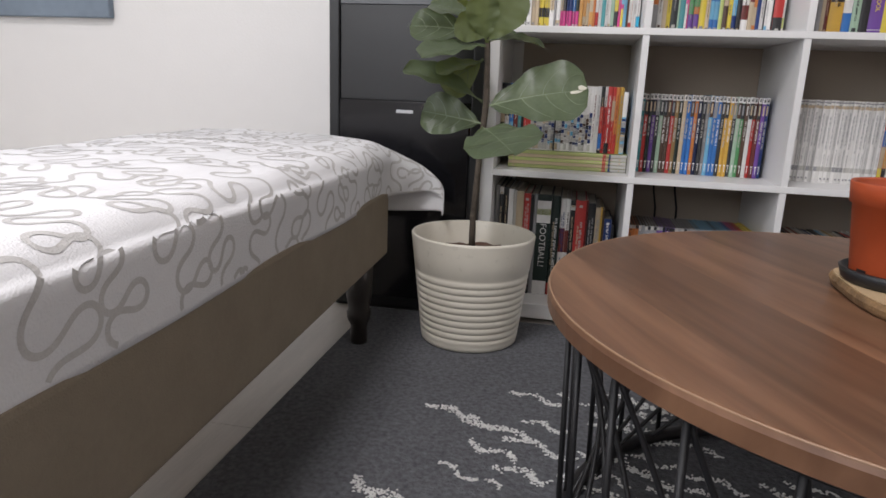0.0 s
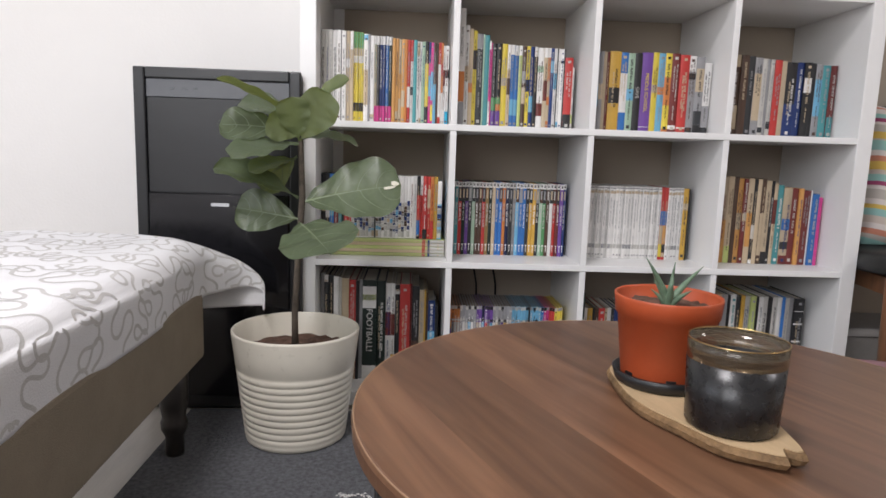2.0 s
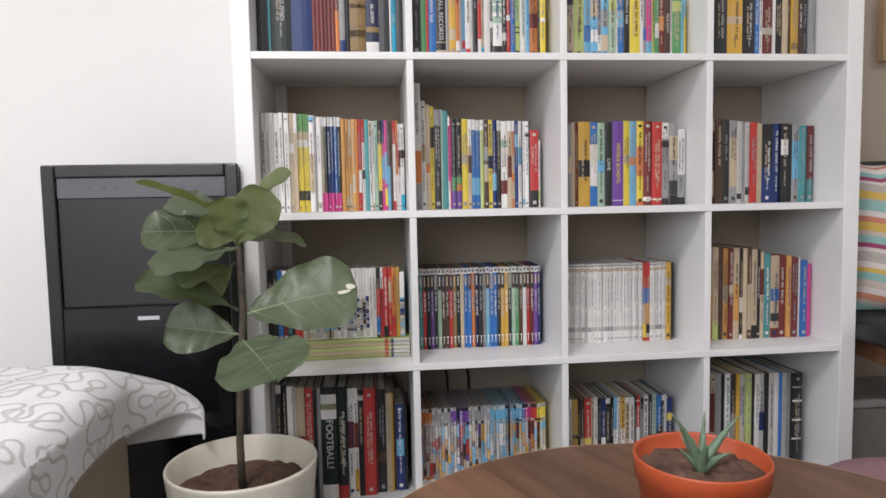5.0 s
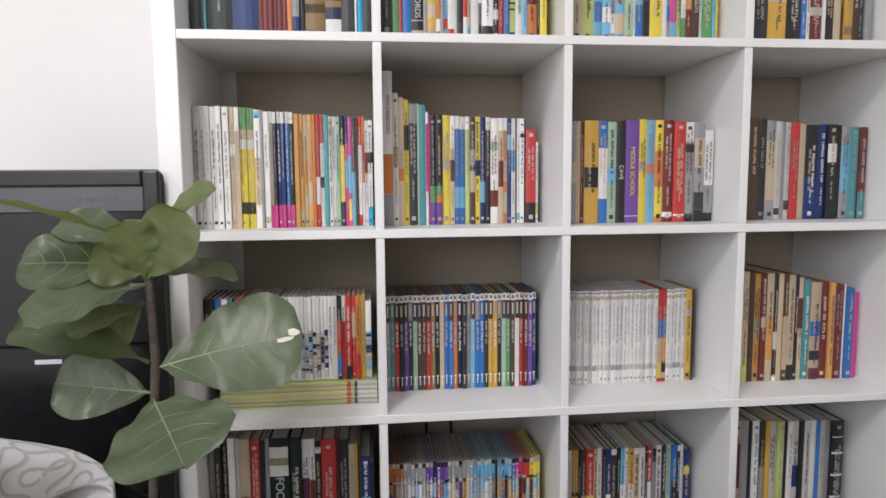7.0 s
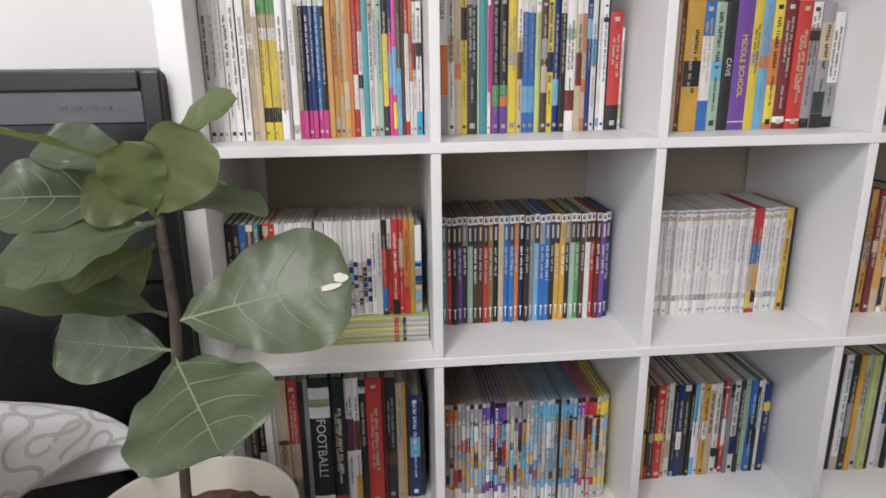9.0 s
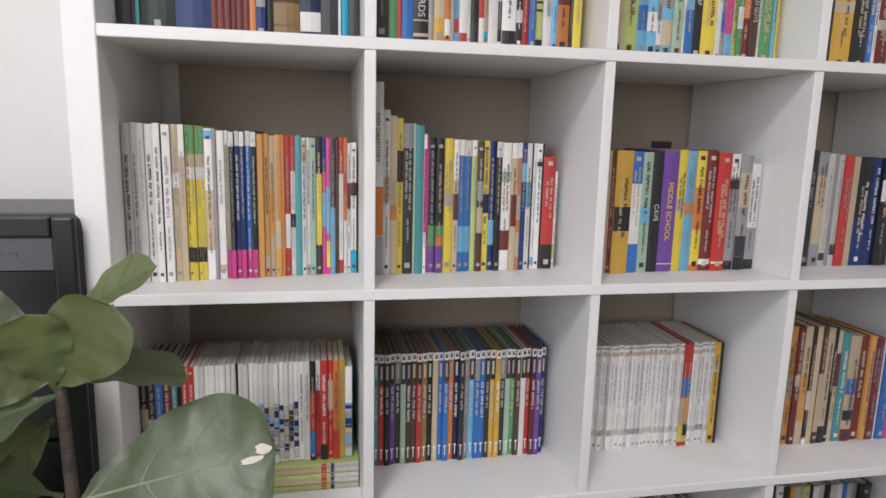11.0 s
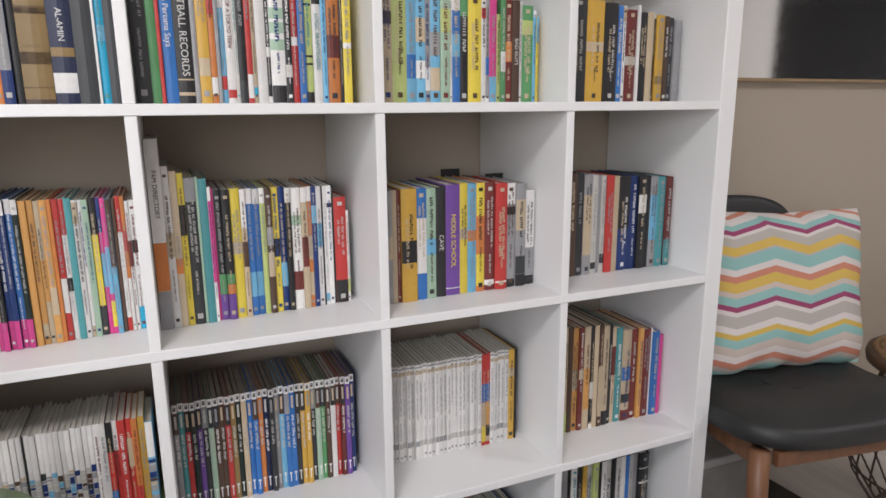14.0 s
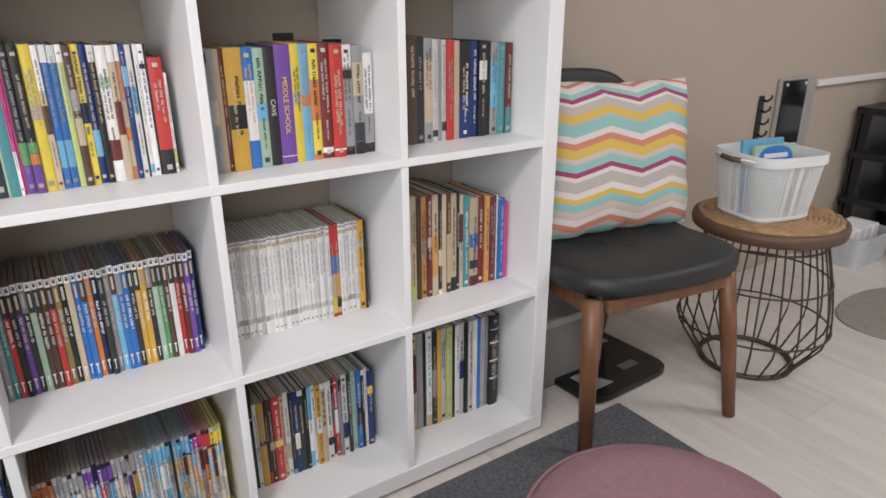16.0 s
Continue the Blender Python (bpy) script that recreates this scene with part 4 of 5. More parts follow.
part("base", lathe([(0, 0), (0.05, 0), (0.052, 0.01), (0.02, 0.018), (0, 0.02)], 24), M_BLACKPL, lamp, smooth=True)
part("arm", tube([(0, 0, 0.015), (0.01, 0, 0.10), (0.05, 0, 0.19)], 0.007, 8), M_BLACKPL, lamp, smooth=True)
part("shade", lathe([(0.03, 0.30), (0.075, 0.17), (0.072, 0.17), (0.027, 0.30)], 28, at=(0.07, 0, 0)), M_PAPER, lamp, smooth=True)
bottle = thing("black_bottle", (3.57, 0.0, 0.608), "black bottle on the stand", "bottle")
part("body", lathe([(0, 0), (0.032, 0), (0.034, 0.006), (0.034, 0.085), (0.02, 0.11), (0.018, 0.13), (0, 0.131)], 24), M_BLACKPL, bottle, smooth=True)
tub = thing("storage_tub", (3.40, 0.20, -0.012), "clear plastic storage tub with white packets", "storage box")
part("body", loft([[(x, y, z) for x, y in superround(a, a * 0.75, 6, 40)] for a, z in ((0.14, 0.0), (0.155, 0.13), (0.15, 0.13), (0.137, 0.008))]), mat("frosted_plastic", (0.50, 0.52, 0.54), 0.25, var=0.1), tub)
for k in range(4):
    part("packet", box((-0.12 + k * 0.06, -0.06, 0.01), (-0.068 + k * 0.06, 0.06, 0.15), 0.006), M_PAPER, tub)
tagged(part("floor_mat", loft([[(2.98 + x * s, -0.20 + y * s, z) for x, y in superround(0.27, 0.17, 2.3, 48)] for s, z in ((1.0, -0.012), (1.0, -0.006), (0.97, -0.003))]), M_GREYRUG), "small taupe oval floor mat", "mat")
storage = thing("storage_box", (1.66, 0.235, -0.012), "grey fabric storage boxes stacked by the wall", "storage box")
part("box", box((-0.17, -0.10, 0.0), (0.17, 0.10, 0.19), 0.01, 2), mat("grey_felt", (0.22, 0.21, 0.20), 0.95, var=0.1, scale=30, bump=0.4, bscale=200), storage)
part("lid", box((-0.175, -0.105, 0.1905), (0.175, 0.105, 0.215), 0.006, 2), mat("grey_lid", (0.34, 0.33, 0.32), 0.7, var=0.08), storage)

picture = thing("canvas_picture", (0, 0, 0), "blue-grey canvas picture hanging on the wall", "picture")
part("canvas", box((-2.05, Y1 - 0.03, 0.768), (-1.285, Y1 - 0.001, 1.50), 0.003), M_PICT, picture)

# things on the bookcase
frame_ = thing("photo_frame", (0.50, 0.17, W), "dark photo frame standing on the bookcase", "photo frame")
part("frame_board", box((-0.10, 0, 0), (0.10, 0.012, 0.20), 0.002), M_BLACKPL, frame_)
part("print", box((-0.085, -0.001, 0.015), (0.085, -0.0002, 0.185)), mat("grey_print_sheet", (0.16, 0.16, 0.17), 0.3, var=0.6, scale=14), frame_)
for nm, x, y, r, h, m_, lb, ct in (("white_cup", 0.762, 0.13, 0.031, 0.10, M_WHITEPL, "plain white ceramic cup", "cup"), ("grey_vase", 0.880, 0.145, 0.032, 0.085, mat("ribbed_grey", (0.42, 0.42, 0.42), 0.6, var=0.05), "grey ribbed ceramic vase", "vase"), ("white_pot", 0.945, 0.125, 0.030, 0.045, mat("matt_white", (0.58, 0.57, 0.56), 0.6, var=0.05), "small matt white pot", "pot")):
    t_ = thing(nm, (x, y, W), lb, ct)
    n_ = 64
    if nm == "grey_vase":
        part("body", loft([[((r + 0.0012 * math.cos(k * math.pi)) * math.cos(2 * math.pi * k / n_), (r + 0.0012 * math.cos(k * math.pi)) * math.sin(2 * math.pi * k / n_), z) for k in range(n_)] for z in (0, h)]), m_, t_)
    else:
        part("body", lathe([(0, 0), (r * 0.85, 0), (r * 0.9, 0.003), (r, h), (r - 0.003, h), (r * 0.82, 0.006), (0, 0.006)], 40), m_, t_, smooth=True)
dark = tagged(part("speaker", box((1.0, 0.16, W), (1.085, 0.26, W + 0.16), 0.006, 2), M_BLACKPL), "dark grey box speaker on the bookcase", "speaker")
tagged(part("grey_box", box((1.092, 0.17, W), (1.19, 0.30, W + 0.14), 0.003, 1), mat("grey_card", (0.40, 0.39, 0.38), 0.7, var=0.06)), "plain grey cardboard box on the bookcase", "box")
lean = thing("leaning_frame", (1.24, 0.13, W), "dark framed photo leaning on a stand", "photo frame", rz=-24)
part("frame_board", box((-0.055, 0, 0.0), (0.055, 0.014, 0.17), 0.002), M_DARKWOOD, lean).matrix_basis = pose(0, 0, 0, -10)
part("print", box((-0.044, -0.0015, 0.010), (0.044, -0.0003, 0.16)), mat("violet_print", (0.20, 0.18, 0.23), 0.25, var=0.5, scale=10), lean).matrix_basis = pose(0, 0, 0, -10)
part("edge", box((-0.0585, -0.001, 0.0), (-0.0555, 0.014, 0.17)), M_PAPER, lean).matrix_basis = pose(0, 0, 0, -10)
tagged(part("yellow_box", box((-0.13, -0.10, 0), (0.13, 0.10, 0.05), 0.003), mat("pale_yellow_card", (0.50, 0.46, 0.22), 0.7, var=0.06)), "pale yellow flat box on the bookcase", "box").matrix_world = pose(1.44 - 0.02, 0.22, W, 0, 0, 28)

# ---- books ----
PAL = dict(W=(0.74, 0.73, 0.71), w=(0.50, 0.49, 0.46), g=(0.30, 0.30, 0.31), d=(0.038, 0.041, 0.045), O=(0.60, 0.31, 0.095), k=(0.020, 0.020, 0.022), r=(0.50, 0.045, 0.040), R=(0.155, 0.030, 0.028),
           o=(0.58, 0.20, 0.055), y=(0.72, 0.57, 0.07), Y=(0.58, 0.35, 0.06), b=(0.035, 0.16, 0.46), B=(0.013, 0.036, 0.15), A=(0.014, 0.020, 0.060), c=(0.16, 0.42, 0.62), t=(0.07, 0.28, 0.30), n=(0.10, 0.30, 0.12),
           N=(0.011, 0.023, 0.019), p=(0.62, 0.06, 0.26), v=(0.15, 0.065, 0.30), m=(0.085, 0.048, 0.032), T=(0.52, 0.42, 0.29), s=(0.34, 0.48, 0.36), l=(0.46, 0.53, 0.19), a=(0.02, 0.38, 0.60), q=(0.26, 0.17, 0.065))
NAMES = dict(W="white", w="off-white", g="grey", d="dark grey", k="black", r="red", R="maroon", o="orange", O="pale orange", y="yellow", Y="ochre", b="blue", B="navy", A="dark navy", c="light blue", t="teal", n="green", N="dark green", p="pink", v="purple", m="brown", T="tan", s="sage green", l="lime", a="cyan", q="gold")
BOOKMAT = {k: mat("cover_" + NAMES[k].replace(" ", "_"), v, 0.42, var=0.10, scale=25, bump=0.05, bscale=200, random_obj=0.16) for k, v in PAL.items()}
DARK = set("dkrRbBtnNpvmA")
rnd = random.Random(21)


def book_mesh(w, h, dp, cover, bands, ink, seed, zone=None):
    """A cover of two boards and a slightly rounded spine, with printed bands and writing bars on it. Origin: spine's foot, left."""
    r = random.Random(seed)
    bm = bmesh.new()
    mats = [BOOKMAT[cover]]
    t = 0.0022 if w > 0.022 else min(0.0006, w * 0.07)
    bow = min(0.0024, w * 0.10)
    curve = [(w * i / 4, -bow * math.sin(math.pi * i / 4)) for i in range(5)]
    outer = curve + [(w, dp), (w - t, dp), (w - t, t), (t, t), (t, dp), (0, dp)]
    a, b = [bm.verts.new((x, y, 0)) for x, y in outer], [bm.verts.new((x, y, h)) for x, y in outer]
    n = len(outer)
    for i in range(n):
        bm.faces.new((a[i], a[(i + 1) % n], b[(i + 1) % n], b[i]))
    for rg in (a, b):
        bm.faces.new(rg[0:5] + [rg[7], rg[8]][0:0] + [rg[8 - 1], rg[8]])
        bm.faces.new((rg[4], rg[5], rg[6], rg[7]))
        bm.faces.new((rg[8], rg[9], rg[10], rg[0]))

    def index(code):
        m_ = BOOKMAT[code]
        if m_ not in mats:
            mats.append(m_)
        return mats.index(m_)

    def patch(x0, x1, z0, z1, code, lift):
        k = index(code)
        n_ = 4 if x1 - x0 > w * 0.8 else 2
        cols = [x0 + (x1 - x0) * i / n_ for i in range(n_ + 1)]
        yy = lambda x: -bow * math.sin(math.pi * x / w) - lift
        lo_, hi_ = [bm.verts.new((x, yy(x), z0)) for x in cols], [bm.verts.new((x, yy(x), z1)) for x in cols]
        for i in range(n_):
            f = bm.faces.new((lo_[i], lo_[i + 1], hi_[i + 1], hi_[i]))
            f.material_index = k

    for z0, z1, code in bands:
        patch(0.0002, w - 0.0002, z0 * h + 0.0003, z1 * h - 0.0003, code, 0.0004)
    def letters(xc, th, top, stop, code):
        """A run of writing down the spine: a thin stroke and a half stroke for each letter."""
        z = top
        while z > stop:
            for _ in range(r.randint(3, 9)):
                ln = th * r.uniform(0.55, 0.8)
                if z - ln < stop:
                    z = stop
                    break
                patch(xc - th / 2, xc + th / 2, z - ln * 0.38, z, code, 0.0008)
                side = r.choice((-1, 1, 0))
                if side:
                    patch(xc + (0 if side > 0 else -th / 2), xc + (th / 2 if side > 0 else 0), z - ln * 0.78, z - ln * 0.38, code, 0.0008)
                elif r.random() < 0.5:
                    patch(xc - th / 2, xc + th / 2, z - ln * 0.80, z - ln * 0.58, code, 0.0008)
                z -= ln * 1.02
            z -= th * 0.75

    if zone:  # tall ragged lettering, a mark at the head and a pin at the foot
        letters(w * 0.52, min(w * 0.48, 0.0046), h * zone[0], h * zone[1], "w" if r.random() < 0.6 else ink)
        patch(w * 0.28, w * 0.74, h * 0.948, h * 0.982, "d", 0.0008)
        patch(w * 0.40, w * 0.60, h * 0.968, h * 0.976, "W", 0.0010)
        patch(w * 0.42, w * 0.60, h * 0.055, h * 0.135, "W", 0.0008)
        patch(w * 0.25, w * 0.78, h * 0.135, h * 0.150, "W", 0.0008)
        patch(w * 0.30, w * 0.72, h * 0.78, h * 0.90, r.choice("wgT"), 0.0008)
    elif ink:
        top = h * r.uniform(0.80, 0.93)
        mid = h * r.uniform(0.36, 0.52)
        th = min(w * r.uniform(0.30, 0.44), 0.0062)
        if w > 0.022:
            letters(w * 0.62, 0.0062, h * 0.78, h * 0.28, ink)
            letters(w * 0.36, 0.0048, h * 0.74, h * 0.30, "T")
        elif w > 0.015 and r.random() < 0.5:
            letters(w * 0.66, th * 0.7, top, mid, ink)
            letters(w * 0.32, th * 0.6, top - h * 0.03, mid + h * r.uniform(0.0, 0.15), ink)
        else:
            letters(w * 0.5, th, top, mid, ink)
        if r.random() < 0.7:  # a smaller second line
            letters(w * 0.5, min(th * 0.62, 0.004), mid - h * 0.05, h * r.uniform(0.13, 0.22), ink)
        q = min(w * 0.26, 0.0042)
        if r.random() < 0.7:
            patch(w / 2 - q, w / 2 + q, h * 0.04, h * 0.04 + q * 2.0, ink, 0.0008)
        if r.random() < 0.35:
            patch(w / 2 - q, w / 2 + q, h * 0.945 - q, h * 0.945 + q * 0.6, ink, 0.0008)
    bmesh.ops.recalc_face_normals(bm, faces=bm.faces)
    pg = box((t + 0.0002, t + 0.0003, 0.0018), (w - t - 0.0002, dp - 0.003, h - 0.0025))
    return bm, mats, pg


def title_mesh(text, size, material, name="title"):
    cu = bpy.data.curves.new(name, "FONT")
    cu.body, cu.size, cu.extrude, cu.align_x, cu.align_y = text, size, 0.0002, "CENTER", "CENTER"
    tmp = bpy.data.objects.new(name, cu)
    scene.collection.objects.link(tmp)
    dg = bpy.context.evaluated_depsgraph_get()
    me = bpy.data.meshes.new_from_object(tmp.evaluated_get(dg))
    bpy.data.objects.remove(tmp)
    me.materials.clear()
    me.materials.append(material)
    return me




def style_bands(style, r, col):
    if len(style) >= 5:  # bands as written: colour letter, from and to in hundredths
        return [(int(q[1:3]) / 100, (int(q[3:5]) or 100) / 100, q[0]) for q in style.split(".")]
    if style == "P":  # white head, pink foot
        return [(0.0, 0.20, "p"), (0.90, 1.0, "W")]
    if style == "G":  # green head, picture, black foot
        return [(0.82, 1.0, "n"), (0.74, 0.82, "T"), (0.66, 0.74, "W"), (0.12, 0.22, "k")]
    if style == "M":  # numbered series: white head, dark picture panel, pale lettering, colour below
        return [(0.925, 1.0, "W"), (0.73, 0.925, r.choice("mgdmd" + col * 3))]
    if style == "Q":  # picture magazines: white head, mixed picture below
        out, z = [(0.60, 1.0, "W")], r.uniform(0.56, 0.61)
        while z > 0.14:
            q = r.uniform(0.02, 0.08)
            out.append((max(z - q, 0.0), z, r.choice("wgdBwBmgTwcgw")))
            z -= q + 0.002
        out.append((0.02, 0.12, r.choice("wwTW")))
        return out
    if style == "S":  # small story books: coloured head, mixed picture, pale foot
        out, z = [(0.955, 1.0, r.choice("gwk")), (0.80, 0.83, r.choice("kgw")), (0.0, r.uniform(0.10, 0.2), r.choice("WWw"))], 0.79
        while z > 0.24:
            q = r.uniform(0.06, 0.20)
            out.append((max(z - q, 0.21), z, r.choice("wTTgYrOcwRgwvmcW")))
            z -= q + 0.004
        return out
    if style == "H":  # thin white volumes
        return [(0.90, 0.94, "T"), (0.965, 0.985, "g"), (0.14, 0.20, r.choice("gww"))]
    if style == "D":
        return [(0.0, 0.21, "g"), (0.21, 0.47, "o")]
    if style == "E":
        return [(0.42, 0.62, "b"), (0.0, 0.18, "Y"), (0.78, 0.84, "W")]
    if style == "L":
        return [(0.80, 1.0, "W")]
    if style == "F":
        return [(0.0, 0.16, r.choice("kWbr"))]
    if style == "" and r.random() < 0.62:  # patches of a second colour
        second = r.choice("WWwTTgkdcbr".replace(col, ""))
        return r.choice([[(0.0, r.uniform(0.06, 0.16), second)], [(r.uniform(0.82, 0.90), 0.985, second)], [(0.03, 0.10, second), (0.55, r.uniform(0.6, 0.75), r.choice("TwWg"))], [(r.uniform(0.25, 0.35), r.uniform(0.4, 0.5), second), (0.0, 0.05, "W")], [(0.93, 1.0, "W")]])
    if style == "C":
        return [(0.03, 0.97, "q"), (0.60, 0.61, "m"), (0.56, 0.60, "m"), (0.68, 0.70, "T"), (0.25, 0.33, "m"), (0.36, 0.37, "T"), (0.10, 0.11, "m"), (0.90, 0.91, "m")]
    return []


def stand(cell, spec, y0, y1, fill=0.985, lean=0.0, zoff=0.0, group="books on a shelf", name="book", what=""):
    """Books side by side in a cell. Each word: colour letter, width, /height in mm where it changes, ~style, =title."""
    c, r_ = cell
    words, tot, h, items = spec.split(), 0.0, 200.0, []
    for wd in words:
        wd, _, title = wd.partition("=")
        wd, _, style = wd.partition("~")
        body, _, hh = wd.partition("/")
        h = float(hh) if hh else h
        n = 1
        if "x" in body:
            body, _, k = body.partition("x")
            n = int(k)
        for _ in range(n):
            items.append((body[0], float(body[1:]), h, style, title))
            tot += float(body[1:])
    room = CELL * fill - 0.003
    k = room / tot
    x, made = cell_x(c) + 0.0015, []
    for i, (col, wmm, h, style, title) in enumerate(items):
        w = wmm * k
        q = (x - cell_x(c)) / CELL
        hh = h / 1000 * rnd.uniform(0.994, 1.004)
        dp = min(0.245, hh * rnd.uniform(0.66, 0.74), 0.342 - y1)
        bands = style_bands(style, rnd, col)
        ink = None if title or style in ("Q", "0", "C") else (rnd.choice("WwwTTg") if col in DARK else rnd.choice("kdgBRtmggdm"))
        if style in ("M", "S"):
            ink = "W" if style == "M" or rnd.random() < 0.6 else "d"
        if style == "H":
            ink = "g"
        bm, mats, pg = book_mesh(w - 0.0004, hh, dp, col, bands, ink, 1000 * c + 100 * r_ + i, (0.71, rnd.uniform(0.36, 0.46)) if style == "M" else None)
        ob = part(name, bm, mats)
        y = y0 + (y1 - y0) * q + rnd.uniform(-0.004, 0.003)
        ob.matrix_world = pose(x, y, cell_x(r_) + zoff + 0.0004, 0, lean, 0)
        tagged(ob, "%s %s standing upright on a bookcase shelf" % (("thick" if w > 0.017 else "slim") + " " + NAMES[col], what or ("hardback book" if w > 0.02 else "paperback book")), name.replace("_", " "), group)
        part("page_block", pg, M_PAGES_SHADED if name in ("story_book", "comic_book") else M_PAGES, ob)
        if title:
            tx, _, tc = title.partition("|")
            tc, size = tc[:1], int(tc[1:] or 10) / 10
            me = title_mesh(tx.replace("_", " "), size * min(w * 0.62, hh * 1.35 / max(len(tx), 4)), BOOKMAT[tc or ("W" if col in DARK else "k")])
            to = new("title", me)
            to.parent = ob
            to.matrix_basis = Matrix.Translation((w / 2, -min(0.0024, w * 0.1) - 0.0008, hh * (0.72 if style == "D" else 0.50))) @ Euler((radians(90), radians(90), 0)).to_matrix().to_4x4()
        made.append(ob)
        x += w
    return made


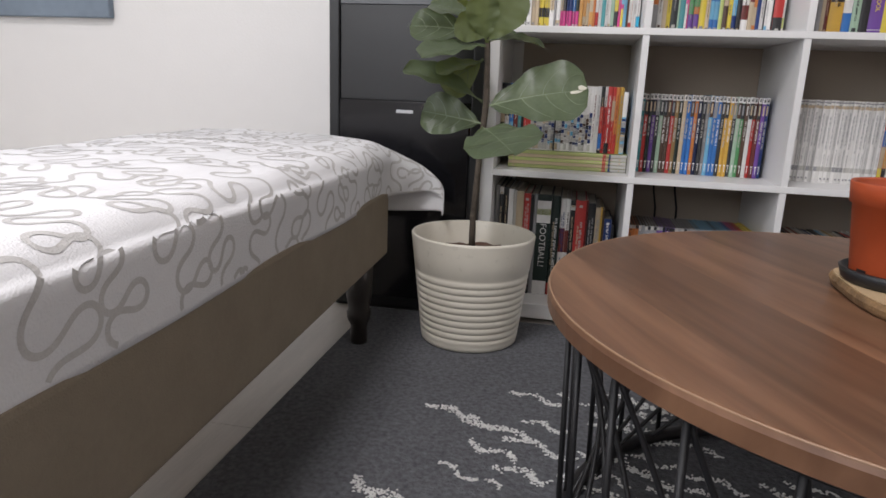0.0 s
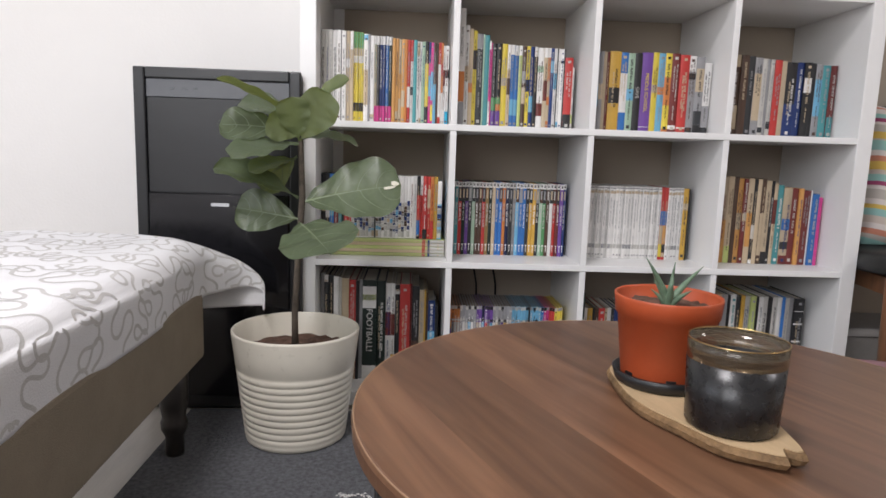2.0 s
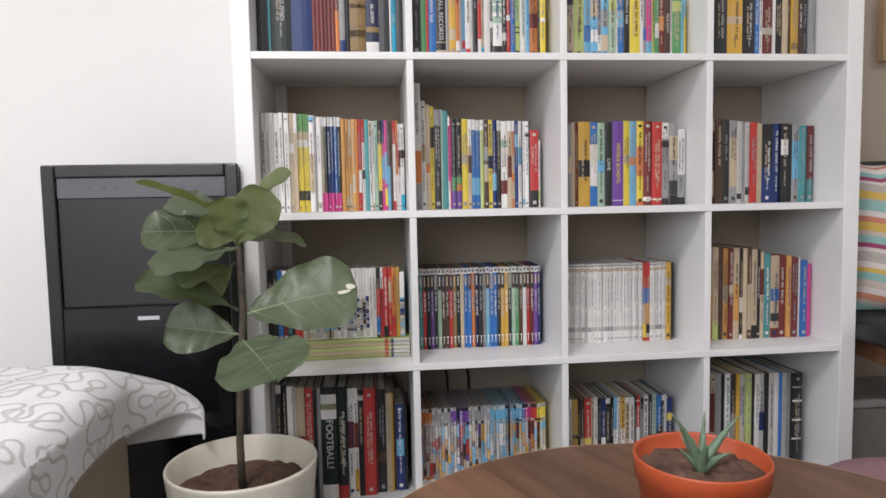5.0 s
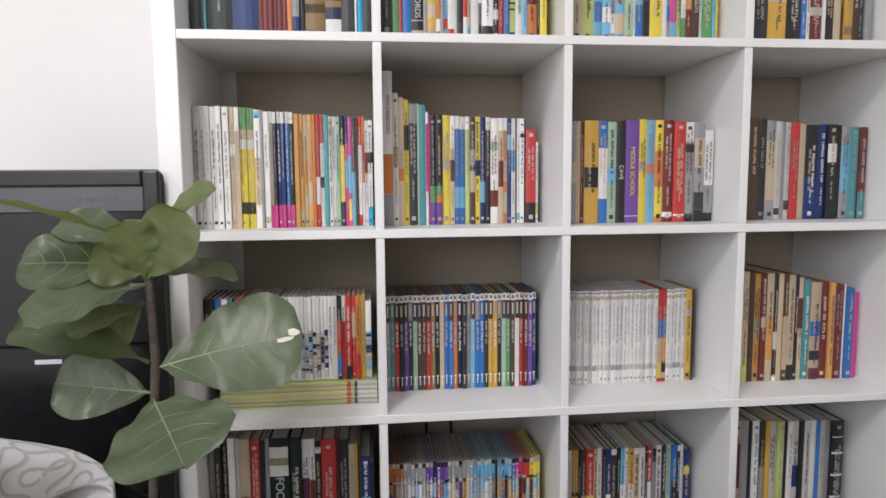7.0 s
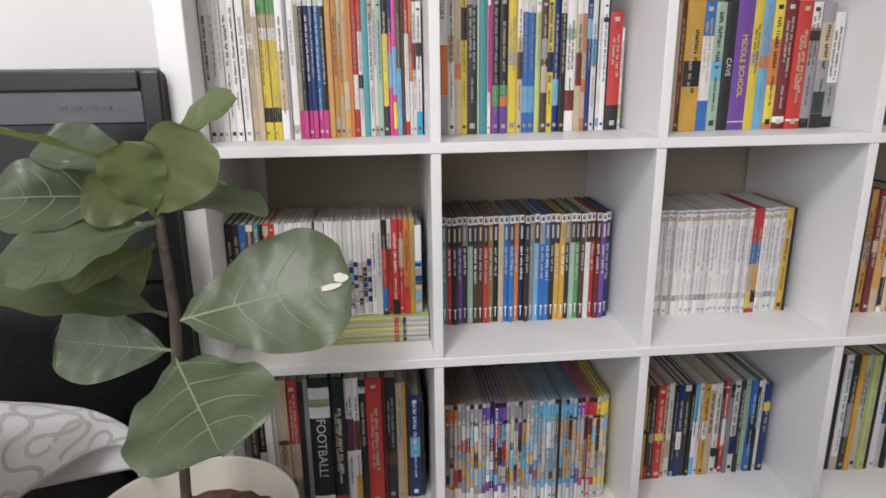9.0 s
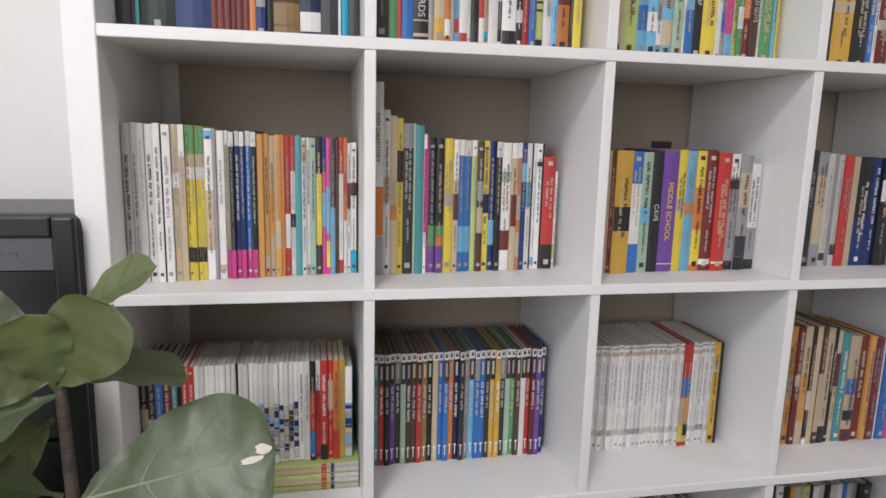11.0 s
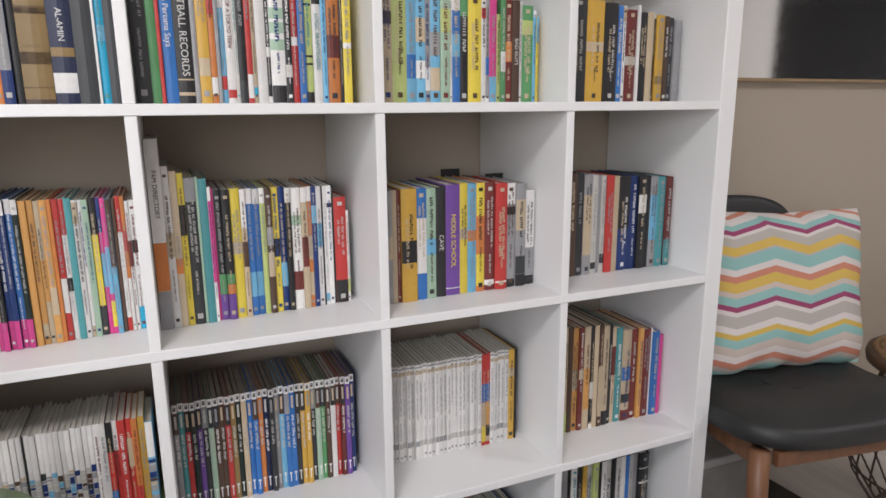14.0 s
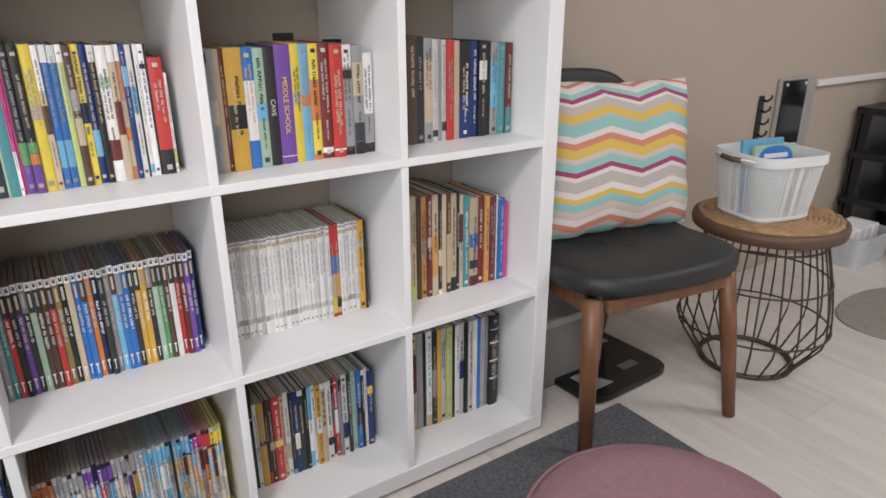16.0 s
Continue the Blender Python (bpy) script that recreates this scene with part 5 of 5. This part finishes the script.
SHELVES = {
    # d20 after AL-AMIN: dark book put in for a shaded gap
    (0, 3): ("d15/290~0 d5~0 t4~0 N37/290~Z B38/264~0 R7x6/240~0 o7/226~R5060 B11~g2080 k8/214~0 m30~C A24~W0720.q3036.c8084=AL-AMIN|W6 d20~0 W3~0 a9/218~c4050 d12/200~0", 0.088, 0.100, 1.0),
    (1, 3): ("d20/272 n12/280~0 r5~0 b17/274~c8895=Ensiklopedia_Pertama_Saya|W k22/270~T9496.T0406.T1213=WORLD_FOOTBALL_RECORDS|W g7 Y15/257~T1525 o9/250~r5070.c7080.W0515 g5 c8/246~W5575.r0816 W12/250~r7800.r0308=DIARY_OF_A_TOKYO_TEEN|R w5 k11/246 r8/236~k7300.W0318 T6/238~a0510 W14/214~0 k6/206 W21/204~k0013.s3846.s5058.s6068 k10/190~w2030 r10/190~W4552 b10/190~k9000 l12/190~k9496.k8890.k8284.k7678.k3032.k3638.k0009 W13/184~k8089=LOGIC_BRAINTEASERS|t c8/170 o20/172~R4060 k5/180 y13/184~W4550", 0.055, 0.062, 0.95),
    (2, 3): ("m11/200~d0020 T14/206~m6070 l20/203~y8095 c13/194~b2040 c14~T5070.W2035 g8/193~W1030 c14/192~g4060.T1030 s14/191~l6080 W4 b12/190~W8000.c4060 k12/178~n8095 y20/179~Z W7/177~r8090 g6/176 p11/177~c0025 l6/150 n8/175~W3050 R11/175~o4060 m12/175=BAD_GUYS|W W5/172 n19/168~l7085 c5/160 y4/150~c7000", 0.062, 0.088, 0.97),
    (3, 3): ("d16/199~Z k10~Z d19/192~Z Y22/188~T5060 k17/184~Z b8/182~Z W5 R14/176~w4050 W4/184~0 k10/172~Z T8/174~0 m5 Y10/170~q2030 m7/168 d8/166~Z g9/162~0", 0.098, 0.115, 0.98),
    (0, 2): ("w12/229~Z w10~Z w10~Z W12~Z W10~Z k2~0 W12/228~Z T11~W6070 T9/228~L y7x4/228~G W12/224~c9399.T2060 g5~0 W12/222~T0510 T7/221~P k8/221~P B8~P B8~P b9~P N9~P O10/217~0 O9~T0515 T8~O3060 O10~T2040 o6~0 r9/217~W2045 W8/216~r7500.k3545 t10/218~0 W8/214 W6 s9~Z k10/215~y2274.d0020 p7/214~B7500.c3560 p7~c3065.y0525 c8/212~m5000 m6~0 r8/216~W1074 o6/214~r6075.W0040 W6/207~R5070 W10/207~a0018.k6070", 0.072, 0.122, 0.995),
    (1, 2): ("W20/300~D=PAM_DIRECTORY|k8 W11/258~T4560 T11/250~o3545=RUNNING_MAN|g y10/247~k6080 d17/240~g8400 s4~0 t13/237~0 W5/222~p3090 p4/220~0 k12/218~n2036.v0020 k13/218~n2836.o2028.v0020 y16/217~T5060 T9/216~W7000.m4060 b11/216~W8800.c1535 b12/216~W8800.c1535 l9/216~W8800 m11/215~T3050.g5570 y11/214~k4560 B11/214~c2040 k10/214~W8800 W17/213~R1632.s7078 T11/213~W8800.R3560 o8/213~W8800.T1030.T4060 B9/212~c7085 W9/213~c5070 k3/212~0 W7 W9~k8286 k4~0 r22/192~k0022 W5/166~l1025", 0.102, 0.132, 0.96),
    (2, 2): ("g14/206~B8897.c3055 g8/204~T4060 T6~0 R5/203 Y20/204~k3555 b14/204~W2474 s13/203~c4055 k13/203=CAVE|W v20/207~W0607=MIDDLE_SCHOOL|y7 y11/207~T5060 c12/206~o4858 o12/206~y0535.y7000 R15/208~W0510 r17/205~W0608 g14/203~k7078.k0008.W8000 g15/201~T5585.k0012.d1230 W15/186~k0010.g1040", 0.080, 0.096, 0.99),
    (3, 2): ("k12/216~g6075 m5~0 m17/215~T0838.T8500 m11/213~Z d9/212~Z g11/209~T2080 w7/206~d0512 g5~0 w6/205~d1020 r10/203~Z T8/201~0 k16/200~B0045 B10~Z k11~W6080 k6~0 g10/196~c3080 t11/195~Z R9/194~t0030", 0.112, 0.110, 0.985),
    (1, 1): ("g9/203~M t9~M r9~M N9~M v9~M d9~M s9~M m9~M m9~M r9~M q9~M N9~M T9~M b9~M b9~M o9~M A9~M d9~M g9~M c9~M b9~M b9~M d9~M Y9~M Y9~M d9~M s9~M n9~M m9~M W9~M r9~M R9~M v9~M B9~M", 0.142, 0.144, 0.965),
    (2, 1): ("t6/198~a0012.R2040 R4~0 T5/203~W6000 W6x25/203~H r7/203~b4868.T2248.y0422 r7~b4868.O2248.k1022.T0410 W6x5/203~H Y11/202~T7080 k3~0", 0.140, 0.134, 0.955),
    (3, 1): ("w14/264~Y0012 w5~0 O12/240~T5000 T8~l0020 m6~0 O8/236~T4060 R6~T5060 T8~O2060 k5 T6~0 m6~T1060 T8/232~k0015 k5 T6/226~R5080 t8/222~Z T12/215~b4560.d2030.R0012 R10/213~Z O6~Z R11/208~Z W3~0 b9/200~Z p5/190~0", 0.110, 0.104, 0.98),
    (0, 0): ("g9/300~0 d9/296 k10/294~W4050 W10/290~0 w6/288~0 T15/286~R5558=READING|R r14/282~T0055.n1030 k7/280~0 g7~0 N29/280~W7294.l8086.W0014=FOOTBALL!|W N19/277~r0012 W12/271~R4570 W8/270~R4568.Y0525 k10/268~W9095 r22/268~Z R4~0 k16/262~m3040 T10/252~Z Y4~0 m5/245~0 B15/220~c4060 k6/205~0", 0.075, 0.130, 0.97),
    (2, 0): ("N26/250~W6870=KAMPUS|T7 W6/208 Y10~k5055 k5 m8~T4050 r12~y4250 T6 W8~T2040 k6/206 B8~W3050 d9 k6 c7~W2060 W6 Y8~W4060 T9 W9~k2030 k5 r7~W3060 g6 W10/207~B2040 d6 s10 b8~k3060 k5 W6 B10/196~y7080", 0.128, 0.133, 0.95),
    (3, 0): ("R5/258~0 g12~W5060 w7~0 k5 T6~R4080 g8~Z k4~0 W7 d6~g3060 Y5~0 w8/256~Z l7~Z k4~0 W6 w7~B4060 k5~0 w7~Z W6~0 b4~0 w6~Z g6~0 k13/255~W3032.W5052.W7072.W8586", 0.118, 0.104, 0.93),
    (1, 0): ("o7x4/217~S g7x6~S v7x2~S A7~S v7x3~S g7x7~S c7x6~S k4~0 c7x4~S b7~S p7x2~S r7x2~S y7x3~S", 0.085, 0.085, 0.95),
}


KINDS = {
    (1, 1): ("comic_book", "comic volume", "comic volumes on a shelf"),
    (2, 1): ("magazine", "magazine", "magazines on a shelf"),
    (3, 0): ("magazine", "magazine", "magazines on a shelf"),
    (1, 0): ("story_book", "story book", "story books on a shelf"),
}
for cell, (spec, y0, y1, fill) in SHELVES.items():
    name, what, group = KINDS.get(cell, ("book", "", "books on a shelf"))
    stand(cell, spec, y0, y1, fill, group=group, name=name, what=what)
stand((0, 1), "k9/168~T4060 d9~W3050 b9 R9 t7 k5~0 r8 r7 W6x8~Q k3~0 W6x12~Q W7 W7~F k7~r3070.b0530 W6~r0070 r9~F r7~T5080 o7~r0030 Y8 c9/156~Q", 0.090, 0.092, 0.97, zoff=0.047, group="magazines on a shelf", name="magazine", what="picture magazine")


def lying(name, x0, x1, y0, dp, z0, t, col, label, bands=()):
    """A book that lies flat, spine to the front."""
    bm, mats, pg = book_mesh(t - 0.0004, x1 - x0, dp, col, bands, "T", int(z0 * 10000))
    ob = part(name, bm, mats)
    ob.matrix_world = Matrix.Translation((x0, y0, z0 + t)) @ Euler((0, radians(90), 0)).to_matrix().to_4x4()
    part("page_block", pg, M_PAGES, ob)
    return tagged(ob, label, "book", "flat books")


for k in range(5):
    lying("magazine", cell_x(0) + 0.03, cell_x(0) + 0.333, 0.076 + 0.002 * (k % 2), 0.22, cell_x(1) + 0.0006 + k * 0.0092, 0.0088, "lT"[k % 2], "green and yellow magazine lying flat under other books", [(0.80, 0.83, "r"), (0.85, 0.87, "B"), (0.87, 1.0, "w")])
lying("book", 0.207, 0.349, 0.093, 0.17, cell_x(3) + 0.2275, 0.032, "m", "brown ornate book lying flat on other books", [(0.08, 0.92, "q"), (0.20, 0.80, "m")])
lying("book", 0.205, 0.350, 0.095, 0.17, cell_x(3) + 0.2598, 0.029, "R", "maroon ornate book lying flat on other books", [(0.88, 0.95, "w")])

# bookends behind the paperbacks
for x, z in ((0.955, 0.220), (1.056, 0.206)):
    be = thing("bookend", (x, 0.235, cell_x(2) + 0.0004), "black steel bookend among the paperbacks", "bookend")
    part("plate", box((-0.021, 0.0, 0.0), (0.021, 0.0015, z), 0.0005), M_BLACKPL, be)

# cables hanging behind the lower books
for x in (0.475, 0.535):
    cb = thing("cable", (x, 0.340, 0.2), "black cable hanging down the wall", "cable")
    part("cord", tube([(0.0, 0, 0.172), (0.004, -0.006, 0.12), (0.014, -0.008, 0.07), (0.02, -0.006, -0.15)], 0.003, 8), M_WIRE, cb, smooth=True)

# books in the basket
for k, (dx, col, lb) in enumerate(((-0.035, "s", "green picture book with blue title in a basket"), (-0.06, "c", "light blue picture book in a basket"))):
    bk = tagged(part("picture_book", box((-0.070, 0, 0), (0.070, 0.012, 0.187 + 0.010 * k), 0.001), BOOKMAT[col]), lb, "book")
    bk.matrix_world = Matrix.Translation((BX, BY, BZ)) @ pose(-0.032, -0.050 + k * 0.035, 0.016, -8, 0, -14)
    if k == 0:
        bm = loft([[(x, y, 0.150 + z) for x, z in superround(0.058, 0.034, 2.4, 40)] for y in (-0.0006, -0.0002)])
        part("title_patch", bm, BOOKMAT["b"], bk, "blue title patch")
        for z_, x0_, x1_ in ((0.158, -0.040, 0.040), (0.142, -0.026, 0.026)):
            part("title_bar", box((x0_, -0.0014, z_ - 0.006), (x1_, -0.0008, z_ + 0.006)), BOOKMAT["W"], bk, "white title bar")

# floor boards, where the floor is bare
for i in range(17):
    for j in range(4):
        x = 1.30 + i * 0.19
        y1_ = Y1 - 0.002 - j * 1.05 + (i % 3) * 0.35
        y0_ = max(y1_ - 1.0494, Y0 + 0.01)
        y1_ = min(y1_, Y1 - 0.002)
        if y1_ - y0_ < 0.05 or x + 0.19 > X1:
            continue
        part("board", box((x, y0_, -0.0155), (x + 0.1894, y1_, -0.012), 0.0003), M_FLOOR, floor)
for i in range(4):
    for j in range(3):
        part("board", box((-0.78 + i * 0.19, Y1 - 0.002 - (j + 1) * 1.05, -0.0155), (-0.5912 + i * 0.19, Y1 - 0.0035 - j * 1.05, -0.012), 0.0004), M_FLOOR, floor)
